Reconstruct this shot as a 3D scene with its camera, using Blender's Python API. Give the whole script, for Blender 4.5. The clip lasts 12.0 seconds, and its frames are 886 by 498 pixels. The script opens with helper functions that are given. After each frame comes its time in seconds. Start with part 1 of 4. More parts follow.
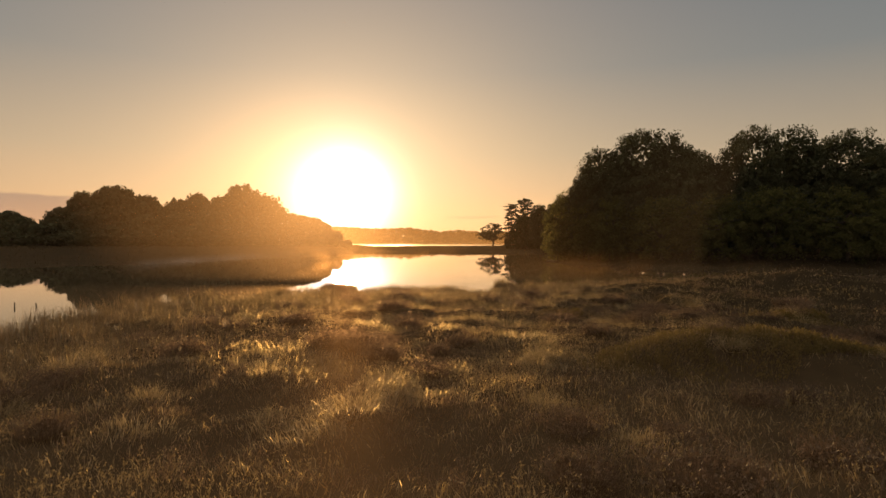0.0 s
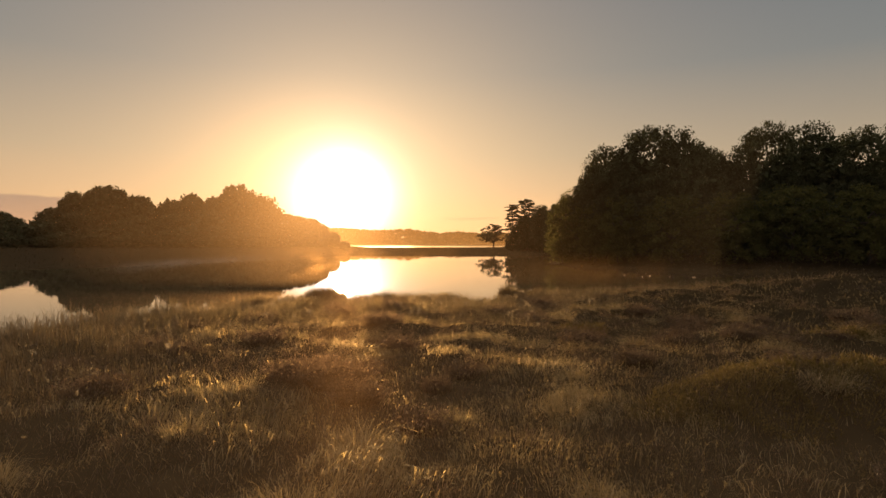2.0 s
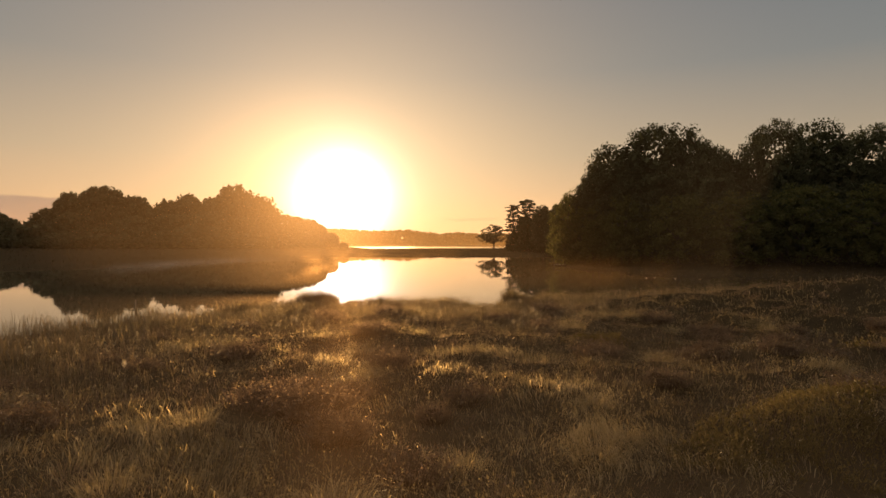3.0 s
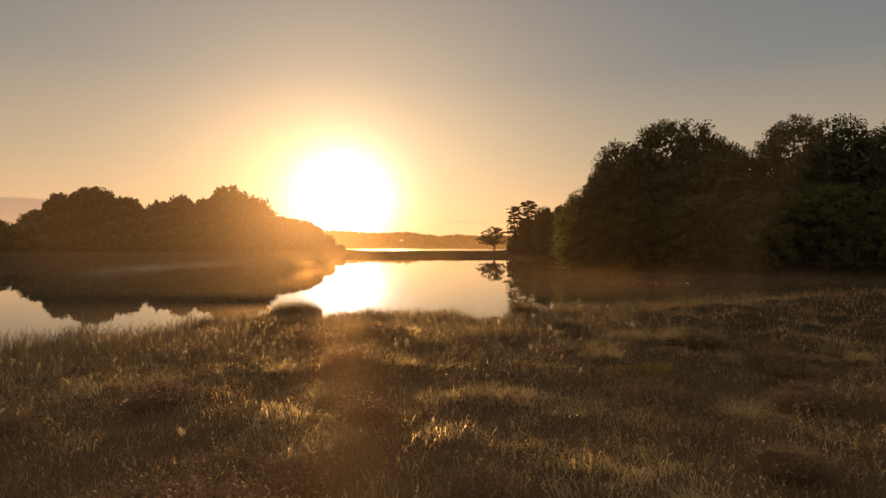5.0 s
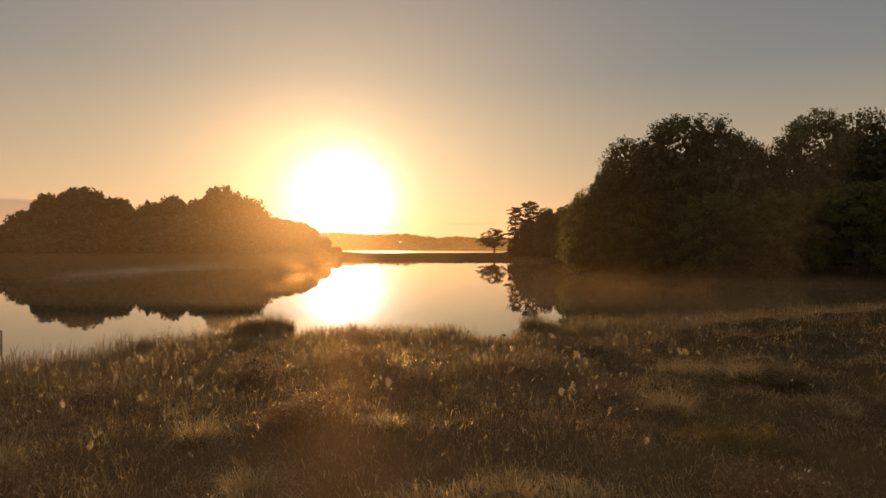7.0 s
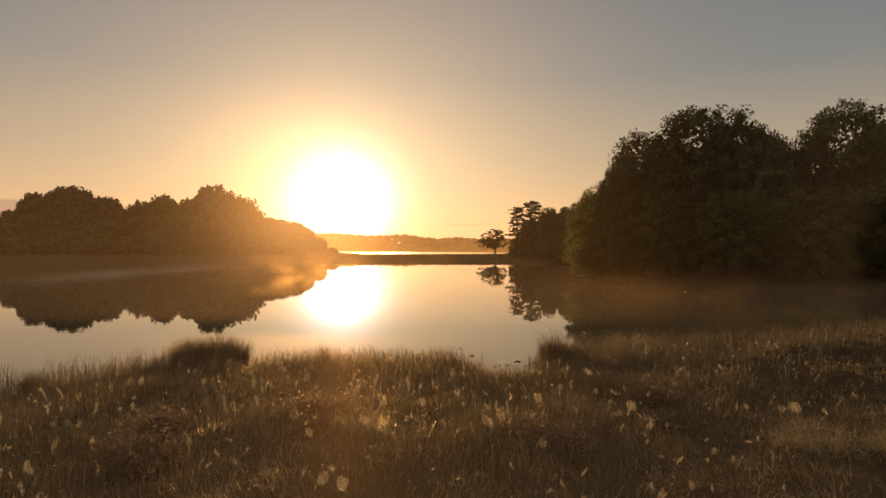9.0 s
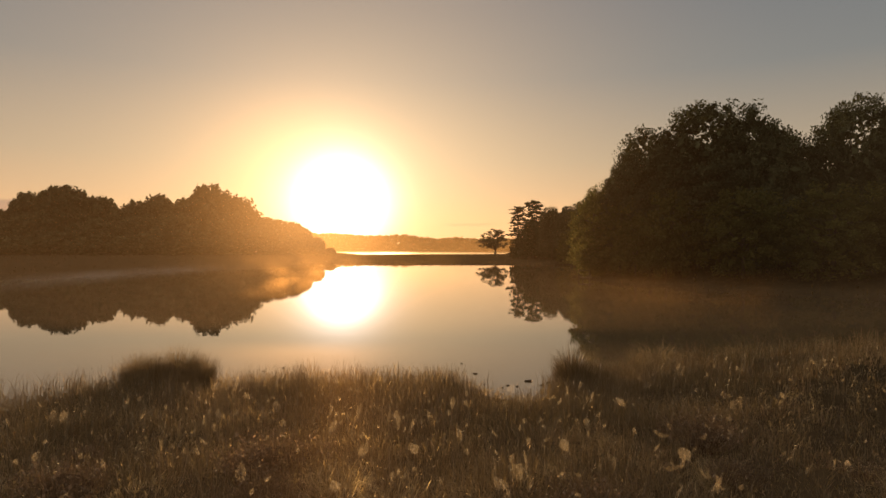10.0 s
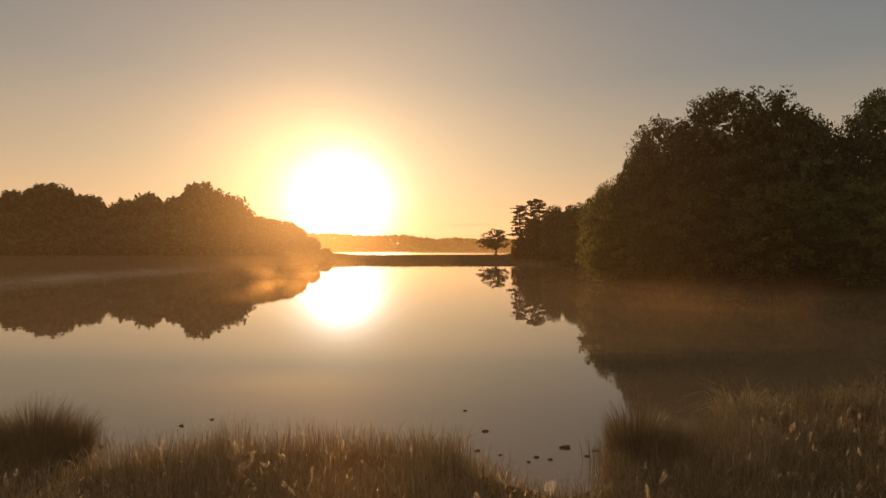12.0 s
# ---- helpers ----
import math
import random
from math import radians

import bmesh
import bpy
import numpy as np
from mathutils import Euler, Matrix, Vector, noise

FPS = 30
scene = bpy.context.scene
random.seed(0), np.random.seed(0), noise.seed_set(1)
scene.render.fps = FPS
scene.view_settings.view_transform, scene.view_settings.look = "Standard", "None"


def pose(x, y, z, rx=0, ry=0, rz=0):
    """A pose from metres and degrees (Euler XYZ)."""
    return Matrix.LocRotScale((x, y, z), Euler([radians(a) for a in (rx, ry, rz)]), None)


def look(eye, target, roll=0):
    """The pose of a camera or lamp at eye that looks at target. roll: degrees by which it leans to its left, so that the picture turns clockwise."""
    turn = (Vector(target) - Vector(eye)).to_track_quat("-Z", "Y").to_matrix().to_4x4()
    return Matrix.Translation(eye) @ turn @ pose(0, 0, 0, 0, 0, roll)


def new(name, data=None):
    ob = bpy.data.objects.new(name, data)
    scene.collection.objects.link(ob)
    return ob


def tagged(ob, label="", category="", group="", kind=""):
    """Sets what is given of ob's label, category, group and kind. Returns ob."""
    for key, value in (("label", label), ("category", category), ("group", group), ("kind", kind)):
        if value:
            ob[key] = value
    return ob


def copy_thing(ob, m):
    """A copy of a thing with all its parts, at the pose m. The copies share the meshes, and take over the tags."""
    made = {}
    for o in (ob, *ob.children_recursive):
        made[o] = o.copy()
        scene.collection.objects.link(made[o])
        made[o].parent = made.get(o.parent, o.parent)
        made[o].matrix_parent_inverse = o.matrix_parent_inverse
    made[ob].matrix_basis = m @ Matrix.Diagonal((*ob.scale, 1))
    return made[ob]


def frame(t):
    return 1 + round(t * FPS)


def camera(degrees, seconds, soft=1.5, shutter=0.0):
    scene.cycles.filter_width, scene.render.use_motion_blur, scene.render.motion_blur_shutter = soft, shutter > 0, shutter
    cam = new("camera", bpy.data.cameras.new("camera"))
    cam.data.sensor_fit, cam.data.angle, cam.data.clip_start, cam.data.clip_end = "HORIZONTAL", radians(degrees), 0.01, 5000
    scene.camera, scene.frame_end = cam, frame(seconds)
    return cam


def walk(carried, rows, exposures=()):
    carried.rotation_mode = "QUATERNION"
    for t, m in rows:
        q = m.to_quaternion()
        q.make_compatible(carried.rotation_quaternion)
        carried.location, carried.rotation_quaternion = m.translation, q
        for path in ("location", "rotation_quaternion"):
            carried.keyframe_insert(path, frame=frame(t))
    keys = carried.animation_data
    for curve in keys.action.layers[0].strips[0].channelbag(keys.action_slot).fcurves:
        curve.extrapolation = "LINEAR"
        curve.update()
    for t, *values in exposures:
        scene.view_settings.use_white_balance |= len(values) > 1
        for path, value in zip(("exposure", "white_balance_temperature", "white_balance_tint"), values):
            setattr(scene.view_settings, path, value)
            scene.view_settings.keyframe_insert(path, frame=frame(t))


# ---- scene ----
# Camera: low drone flight over the heath towards the lake
cam = camera(74.0, 12.0)
ROWS = [
    (0.0, 0.0, 0.0, 3.1, -0.93, 0.0, -0.0),
    (0.5, 0.007, 0.787, 3.103, -0.903, -0.0, -0.009),
    (1.0, 0.02, 1.705, 3.103, -0.868, -0.0, -0.018),
    (1.5, 0.029, 2.519, 3.11, -0.842, -0.0, -0.027),
    (2.0, 0.037, 3.48, 3.114, -0.797, -0.01, -0.044),
    (2.5, 0.053, 4.329, 3.124, -0.762, 0.0, -0.053),
    (3.0, 0.066, 5.325, 3.13, -0.718, 0.01, -0.062),
    (5.0, 0.106, 9.234, 3.166, -0.506, -0.01, -0.115),
    (5.5, 0.119, 10.175, 3.175, -0.462, -0.01, -0.141),
    (6.0, 0.134, 11.271, 3.188, -0.4, -0.03, -0.159),
    (6.5, 0.15, 12.24, 3.196, -0.364, -0.04, -0.186),
    (7.0, 0.174, 13.375, 3.202, -0.32, -0.05, -0.203),
    (9.0, 0.268, 17.886, 3.243, -0.232, -0.08, -0.239),
    (9.5, 0.282, 18.964, 3.25, -0.232, -0.08, -0.256),
    (10.0, 0.304, 20.207, 3.263, -0.223, -0.07, -0.265),
    (10.5, 0.321, 21.29, 3.274, -0.214, -0.06, -0.283),
    (11.0, 0.345, 22.545, 3.278, -0.205, -0.07, -0.301),
    (11.5, 0.367, 23.637, 3.277, -0.205, -0.07, -0.309),
    (12.0, 0.394, 24.884, 3.268, -0.196, -0.1, -0.318),
]
walk(cam, [(t, pose(x, y, z, 90 + pitch, roll, yaw)) for t, x, y, z, pitch, roll, yaw in ROWS])
scene.view_settings.exposure = 0.77

# ---- light ----
SUN_AZ, SUN_EL = -9.5, 4.1          # degrees: left of the view axis, above the horizon
SUN_DIR = Vector((math.sin(radians(SUN_AZ)) * math.cos(radians(SUN_EL)), math.cos(radians(SUN_AZ)) * math.cos(radians(SUN_EL)), math.sin(radians(SUN_EL))))
sun_data = bpy.data.lights.new("sun", "SUN")
sun_data.energy, sun_data.angle, sun_data.color = 3.7, radians(2.0), (1.0, 0.65, 0.30)
sun = new("sun", sun_data)
sun.matrix_world = look((0, 0, 60), Vector((0, 0, 60)) - SUN_DIR)

world = bpy.data.worlds.new("dawn_sky")
world.use_nodes = True
scene.world = world
wt = world.node_tree
wt.nodes.clear()


def wmath(op, a, b=None):
    n = wt.nodes.new("ShaderNodeMath")
    n.operation = op
    for i, v in enumerate((a, b)):
        if v is None:
            continue
        if isinstance(v, (int, float)):
            n.inputs[i].default_value = v
        else:
            wt.links.new(v, n.inputs[i])
    return n.outputs[0]


def wscale(colour, factor):
    """colour times factor, as a vector."""
    n = wt.nodes.new("ShaderNodeVectorMath")
    n.operation = "SCALE"
    if isinstance(colour, tuple):
        n.inputs[0].default_value = colour
    else:
        wt.links.new(colour, n.inputs[0])
    if isinstance(factor, (int, float)):
        n.inputs["Scale"].default_value = factor
    else:
        wt.links.new(factor, n.inputs["Scale"])
    return n.outputs[0]


def wadd(a, b):
    n = wt.nodes.new("ShaderNodeVectorMath")
    n.operation = "ADD"
    wt.links.new(a, n.inputs[0])
    wt.links.new(b, n.inputs[1])
    return n.outputs[0]


coord = wt.nodes.new("ShaderNodeTexCoord")
unit = wt.nodes.new("ShaderNodeVectorMath")
unit.operation = "NORMALIZE"
wt.links.new(coord.outputs["Generated"], unit.inputs[0])
dot = wt.nodes.new("ShaderNodeVectorMath")
dot.operation = "DOT_PRODUCT"
wt.links.new(unit.outputs[0], dot.inputs[0])
dot.inputs[1].default_value = SUN_DIR
away = wmath("MULTIPLY", wmath("ARCCOSINE", wmath("MINIMUM", dot.outputs["Value"], 1.0)), 57.29578)   # degrees from the sun
split = wt.nodes.new("ShaderNodeSeparateXYZ")
wt.links.new(unit.outputs[0], split.inputs[0])
height = wmath("MAXIMUM", split.outputs[2], 0.0)

sky = wt.nodes.new("ShaderNodeTexSky")
sky.sky_type, sky.sun_disc = "NISHITA", False
sky.sun_elevation, sky.sun_rotation = radians(SUN_EL), radians(SUN_AZ)
sky.dust_density, sky.air_density = 4.0, 1.0

# haze low over the horizon, thinning with height
ramp = wt.nodes.new("ShaderNodeValToRGB")
ramp.color_ramp.elements[0].position, ramp.color_ramp.elements[0].color = 0.0, (0.80, 0.455, 0.21, 1)
ramp.color_ramp.elements[1].position, ramp.color_ramp.elements[1].color = 1.0, (0.92, 0.82, 0.70, 1)
for at, colour in ((0.14, (0.40, 0.315, 0.215)), (0.27, (0.190, 0.201, 0.197)), (0.38, (0.147, 0.163, 0.178))):
    e = ramp.color_ramp.elements.new(at)
    e.color = (*colour, 1)
wt.links.new(height, ramp.inputs[0])
total = wadd(wscale(sky.outputs[0], 0.004), ramp.outputs[0])
# the sun's aureole in the mist: a broad warm glow and a bright core
broad = wmath("EXPONENT", wmath("MULTIPLY", away, -0.080))
total = wadd(total, wscale((1.03, 0.65, 0.31), broad))
core = wmath("EXPONENT", wmath("DIVIDE", away, -1.36))
total = wadd(total, wscale((16.0, 15.2, 15.0), core))
# a low grey-pink cloud bank far off beyond the wood
rise = wmath("MULTIPLY", wmath("ARCSINE", split.outputs[2]), 57.29578)
turned = wmath("MULTIPLY", wmath("ARCTAN2", split.outputs[0], split.outputs[1]), 57.29578)


def wstep(value, a, b):
    n = wt.nodes.new("ShaderNodeMapRange")
    n.interpolation_type = "SMOOTHSTEP"
    n.inputs[1].default_value, n.inputs[2].default_value = a, b
    wt.links.new(value, n.inputs[0])
    return n.outputs[0]


fleck = wt.nodes.new("ShaderNodeTexNoise")
fleck.inputs["Scale"].default_value, fleck.inputs["Detail"].default_value = 14.0, 4.0
wt.links.new(unit.outputs[0], fleck.inputs["Vector"])
ragged = wmath("ADD", rise, wmath("MULTIPLY", fleck.outputs["Fac"], 0.8))
bank = wmath("MULTIPLY", wmath("MULTIPLY", wstep(turned, -30.0, -33.5), wstep(ragged, 4.2, 3.9)), wmath("MULTIPLY", wstep(rise, 0.4, 1.8), 0.7))
streak = wmath("MULTIPLY", wmath("MULTIPLY", wstep(ragged, 2.75, 2.6), wstep(ragged, 2.35, 2.5)), wmath("MULTIPLY", wmath("MULTIPLY", wstep(turned, -1.0, 2.0), wstep(turned, 6.5, 4.0)), 0.18))
bank = wmath("ADD", bank, streak)
veil = wt.nodes.new("ShaderNodeMix")
veil.data_type = "RGBA"
wt.links.new(bank, veil.inputs[0])
wt.links.new(total, veil.inputs[6])
veil.inputs[7].default_value = (0.36, 0.24, 0.18, 1)
# the western half of the dawn sky is still dim
total = wscale(veil.outputs[2], wmath("SUBTRACT", 1.0, wmath("MULTIPLY", wstep(away, 75.0, 150.0), 0.12)))
back = wt.nodes.new("ShaderNodeBackground")
wt.links.new(total, back.inputs[0])
back.inputs[1].default_value = 0.61
wout = wt.nodes.new("ShaderNodeOutputWorld")
wt.links.new(back.outputs[0], wout.inputs[0])


# ---- materials ----
def material(name):
    m = bpy.data.materials.new(name)
    m.use_nodes = True
    m.node_tree.nodes.clear()
    out = m.node_tree.nodes.new("ShaderNodeOutputMaterial")
    return m, m.node_tree, out


def mix_colours(nt, factor, colours):
    r = nt.nodes.new("ShaderNodeValToRGB")
    els = r.color_ramp.elements
    n = len(colours)
    for i, c in enumerate(colours):
        e = els[i] if i < 2 else els.new(i / (n - 1))
        e.position, e.color = i / (n - 1), (*c, 1)
    nt.links.new(factor, r.inputs[0])
    return r.outputs[0]


def noise_tex(nt, scale, detail=3.0, space="Object"):
    tc = nt.nodes.new("ShaderNodeTexCoord")
    n = nt.nodes.new("ShaderNodeTexNoise")
    n.inputs["Scale"].default_value, n.inputs["Detail"].default_value = scale, detail
    nt.links.new(tc.outputs[space], n.inputs["Vector"])
    return n.outputs["Fac"]


def leafy(name, colours, through_light=0.45, patch=0.25, rough=0.6, gloss=0.0, dew=0.0):
    """Thin plant matter: it reflects and lets light through; hue differs from piece to piece and from patch to patch."""
    m, nt, out = material(name)
    geo = nt.nodes.new("ShaderNodeNewGeometry")
    big = noise_tex(nt, patch, 2.0)
    add = nt.nodes.new("ShaderNodeMath")
    add.operation = "MULTIPLY_ADD"
    nt.links.new(geo.outputs["Random Per Island"], add.inputs[0])
    add.inputs[1].default_value = 0.6
    sub = nt.nodes.new("ShaderNodeMath")
    sub.operation = "MULTIPLY_ADD"
    nt.links.new(big, sub.inputs[0])
    sub.inputs[1].default_value, sub.inputs[2].default_value = 1.6, -0.6
    nt.links.new(sub.outputs[0], add.inputs[2])
    colour = mix_colours(nt, add.outputs[0], colours)
    d = nt.nodes.new("ShaderNodeBsdfDiffuse")
    tr = nt.nodes.new("ShaderNodeBsdfTranslucent")
    nt.links.new(colour, d.inputs[0])
    nt.links.new(colour, tr.inputs[0])
    mix = nt.nodes.new("ShaderNodeMixShader")
    mix.inputs[0].default_value = through_light
    nt.links.new(d.outputs[0], mix.inputs[1])
    nt.links.new(tr.outputs[0], mix.inputs[2])
    last = mix.outputs[0]
    if dew:                                                # dew beads throw light on ahead
        bead = nt.nodes.new("ShaderNodeBsdfRefraction")
        bead.inputs["IOR"].default_value, bead.inputs["Roughness"].default_value = 1.36, 0.68
        nt.links.new(colour, bead.inputs[0])
        md = nt.nodes.new("ShaderNodeMixShader")
        md.inputs[0].default_value = dew
        nt.links.new(last, md.inputs[1])
        nt.links.new(bead.outputs[0], md.inputs[2])
        last = md.outputs[0]
    if gloss:
        g = nt.nodes.new("ShaderNodeBsdfGlossy")
        g.inputs["Roughness"].default_value = rough
        g.inputs[0].default_value = (1, 0.95, 0.85, 1)
        mg = nt.nodes.new("ShaderNodeMixShader")
        mg.inputs[0].default_value = gloss
        nt.links.new(last, mg.inputs[1])
        nt.links.new(g.outputs[0], mg.inputs[2])
        last = mg.outputs[0]
    nt.links.new(last, out.inputs[0])
    return m


def solid(name, colours, scale, rough=0.85, bump=0.4, space="Object", spec=0.05):
    m, nt, out = material(name)
    p = nt.nodes.new("ShaderNodeBsdfPrincipled")
    f = noise_tex(nt, scale, 5.0, space)
    nt.links.new(mix_colours(nt, f, colours), p.inputs["Base Color"])
    p.inputs["Roughness"].default_value = rough
    p.inputs["Specular IOR Level"].default_value = spec
    p.inputs["IOR"].default_value = 1.45 if spec else 1.0
    b = nt.nodes.new("ShaderNodeBump")
    b.inputs["Strength"].default_value, b.inputs["Distance"].default_value = bump, 0.05
    nt.links.new(noise_tex(nt, scale * 4, 4.0, space), b.inputs["Height"])
    nt.links.new(b.outputs[0], p.inputs["Normal"])
    nt.links.new(p.outputs[0], out.inputs[0])
    return m


def misty(name, density, top, patch, colour=(0.9, 0.86, 0.8), forward=0.3, ragged_by=0.85, fringe=0.3, axis=0, foot_range=None, spread=0.62):
    """Thin mist: mostly clear, the rest scatters light on; it thins out upwards and is torn by large patches."""
    m, nt, out = material(name)
    tc = nt.nodes.new("ShaderNodeTexCoord")
    sep = nt.nodes.new("ShaderNodeSeparateXYZ")
    nt.links.new(tc.outputs["Object"], sep.inputs[0])
    fade = nt.nodes.new("ShaderNodeMapRange")
    fade.interpolation_type = "SMOOTHSTEP"
    fade.inputs[1].default_value, fade.inputs[2].default_value = 0.0, top
    fade.inputs[3].default_value, fade.inputs[4].default_value = 1.0, 0.0
    nt.links.new(sep.outputs[2], fade.inputs[0])
    foot = nt.nodes.new("ShaderNodeMapRange")              # some hovers clear of the ground
    foot.interpolation_type = "SMOOTHSTEP"
    foot.inputs[1].default_value, foot.inputs[2].default_value = foot_range or (0.0, 1.0)
    foot.inputs[3].default_value, foot.inputs[4].default_value = (0.0 if foot_range else 1.0), 1.0
    nt.links.new(sep.outputs[2], foot.inputs[0])
    both_ways = nt.nodes.new("ShaderNodeMath")
    both_ways.operation = "MULTIPLY"
    nt.links.new(fade.outputs[0], both_ways.inputs[0])
    nt.links.new(foot.outputs[0], both_ways.inputs[1])
    mp = nt.nodes.new("ShaderNodeMapping")
    mp.inputs["Scale"].default_value = (1, 1, 2.2)
    nt.links.new(tc.outputs["Object"], mp.inputs[0])
    n = nt.nodes.new("ShaderNodeTexNoise")
    n.inputs["Scale"].default_value, n.inputs["Detail"].default_value, n.inputs["Distortion"].default_value = patch, 4.0, 0.6
    nt.links.new(mp.outputs[0], n.inputs["Vector"])
    torn = nt.nodes.new("ShaderNodeMapRange")
    torn.inputs[1].default_value, torn.inputs[2].default_value = 0.32, 0.72
    torn.inputs[3].default_value, torn.inputs[4].default_value = 1.0 - ragged_by, 1.0
    nt.links.new(n.outputs["Fac"], torn.inputs[0])
    a = nt.nodes.new("ShaderNodeMath")
    a.operation = "MULTIPLY"
    nt.links.new(both_ways.outputs[0], a.inputs[0])
    nt.links.new(torn.outputs[0], a.inputs[1])
    along = nt.nodes.new("ShaderNodeSeparateXYZ")
    nt.links.new(tc.outputs["Generated"], along.inputs[0])
    ends = nt.nodes.new("ShaderNodeMath")                  # both ends thin out
    ends.operation = "PINGPONG"
    nt.links.new(along.outputs[axis], ends.inputs[0])
    ends.inputs[1].default_value = 0.5
    taper = nt.nodes.new("ShaderNodeMapRange")
    taper.interpolation_type = "SMOOTHSTEP"
    taper.inputs[1].default_value, taper.inputs[2].default_value = 0.0, fringe
    taper.inputs[3].default_value, taper.inputs[4].default_value = 0.0, density
    nt.links.new(ends.outputs[0], taper.inputs[0])
    b = nt.nodes.new("ShaderNodeMath")
    b.operation = "MULTIPLY"
    nt.links.new(a.outputs[0], b.inputs[0])
    nt.links.new(taper.outputs[0], b.inputs[1])
    clear = nt.nodes.new("ShaderNodeBsdfTransparent")
    tr = nt.nodes.new("ShaderNodeBsdfTranslucent")
    tr.inputs[0].default_value = (*colour, 1)
    ahead = nt.nodes.new("ShaderNodeBsdfRefraction")      # droplets throw most light on ahead
    ahead.inputs["IOR"].default_value, ahead.inputs["Roughness"].default_value = 1.33, spread
    ahead.inputs[0].default_value = (*colour, 1)
    both = nt.nodes.new("ShaderNodeMixShader")
    both.inputs[0].default_value = forward
    nt.links.new(tr.outputs[0], both.inputs[1])
    nt.links.new(ahead.outputs[0], both.inputs[2])
    mix = nt.nodes.new("ShaderNodeMixShader")
    nt.links.new(b.outputs[0], mix.inputs[0])
    nt.links.new(clear.outputs[0], mix.inputs[1])
    nt.links.new(both.outputs[0], mix.inputs[2])
    nt.links.new(mix.outputs[0], out.inputs[0])
    return m


def water_material():
    m, nt, out = material("lake_water")
    p = nt.nodes.new("ShaderNodeBsdfPrincipled")
    p.inputs["Base Color"].default_value = (0.085, 0.06, 0.034, 1)
    p.inputs["Roughness"].default_value = 0.006
    p.inputs["IOR"].default_value = 1.82
    b = nt.nodes.new("ShaderNodeBump")
    b.inputs["Strength"].default_value, b.inputs["Distance"].default_value = 0.09, 0.02
    nt.links.new(noise_tex(nt, 0.9, 3.0), b.inputs["Height"])
    nt.links.new(b.outputs[0], p.inputs["Normal"])
    nt.links.new(p.outputs[0], out.inputs[0])
    return m


M_WATER = water_material()
M_SOIL = solid("peaty_soil", [(0.018, 0.013, 0.008), (0.035, 0.025, 0.014), (0.06, 0.042, 0.022)], 1.5, 1.0, 0.4, "Object", 0.0)
M_BARK = solid("dark_bark", [(0.03, 0.022, 0.015), (0.09, 0.07, 0.05)], 3.0)
M_WOOD = solid("weathered_wood", [(0.12, 0.09, 0.06), (0.26, 0.21, 0.15)], 9.0)
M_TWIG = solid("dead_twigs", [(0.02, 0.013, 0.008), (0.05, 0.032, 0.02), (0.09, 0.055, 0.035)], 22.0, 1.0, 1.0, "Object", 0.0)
M_PEAT = solid("wet_peat", [(0.015, 0.011, 0.008), (0.05, 0.035, 0.02)], 12.0, 0.5)
M_OAK = leafy("oak_leaves", [(0.040, 0.042, 0.021), (0.066, 0.067, 0.034), (0.10, 0.097, 0.05)], 0.14, 0.15)
M_WILLOW = leafy("willow_leaves", [(0.048, 0.050, 0.016), (0.085, 0.080, 0.026), (0.13, 0.115, 0.036)], 0.55, 0.3)
M_PINE = leafy("pine_needles", [(0.025, 0.034, 0.018), (0.05, 0.06, 0.03)], 0.08, 0.3)
M_STRAW = leafy("straw_grass", [(0.16, 0.118, 0.048), (0.27, 0.190, 0.085), (0.36, 0.262, 0.128), (0.46, 0.35, 0.19)], 0.34, 0.35, 0.5, 0.03, 0.34)
M_RUSH = leafy("rush_stems", [(0.07, 0.055, 0.023), (0.145, 0.10, 0.047), (0.24, 0.16, 0.08)], 0.2, 0.4, 0.45, 0.04, 0.2)
M_HEATHER = leafy("heather", [(0.05, 0.034, 0.021), (0.105, 0.066, 0.040), (0.19, 0.120, 0.072)], 0.3, 0.5, 0.5, 0.03, 0.24)
M_SEDGE = leafy("short_sedge", [(0.085, 0.060, 0.028), (0.165, 0.115, 0.054), (0.26, 0.178, 0.085)], 0.26, 0.6, 0.5, 0.03, 0.42)
M_TIPS = leafy("seed_heads", [(0.20, 0.14, 0.075), (0.32, 0.23, 0.13), (0.46, 0.35, 0.22)], 0.5, 0.6, 0.5, 0.04, 0.35)
M_FRUIT = leafy("rush_fruit", [(0.05, 0.034, 0.018), (0.10, 0.066, 0.034), (0.16, 0.105, 0.055)], 0.25, 0.6)
M_REED = leafy("dry_reed", [(0.04, 0.03, 0.014), (0.07, 0.05, 0.022), (0.11, 0.08, 0.035)], 0.4, 0.1)
M_MYRTLE = leafy("myrtle_leaves", [(0.12, 0.086, 0.038), (0.22, 0.158, 0.07), (0.34, 0.25, 0.115)], 0.45, 0.8, 0.5, 0.03, 0.2)
M_GREEN = leafy("bilberry_leaves", [(0.06, 0.048, 0.018), (0.12, 0.088, 0.032), (0.19, 0.135, 0.052)], 0.5, 0.8)


# ---- mesh helpers ----
def part(name, bm, mat, parent=None, label=""):
    me = bpy.data.meshes.new(name)
    bm.to_mesh(me)
    bm.free()
    me.materials.append(mat)
    ob = new(name, me)
    if parent:
        ob.parent = parent
    if label:
        tagged(ob, label)
    return ob


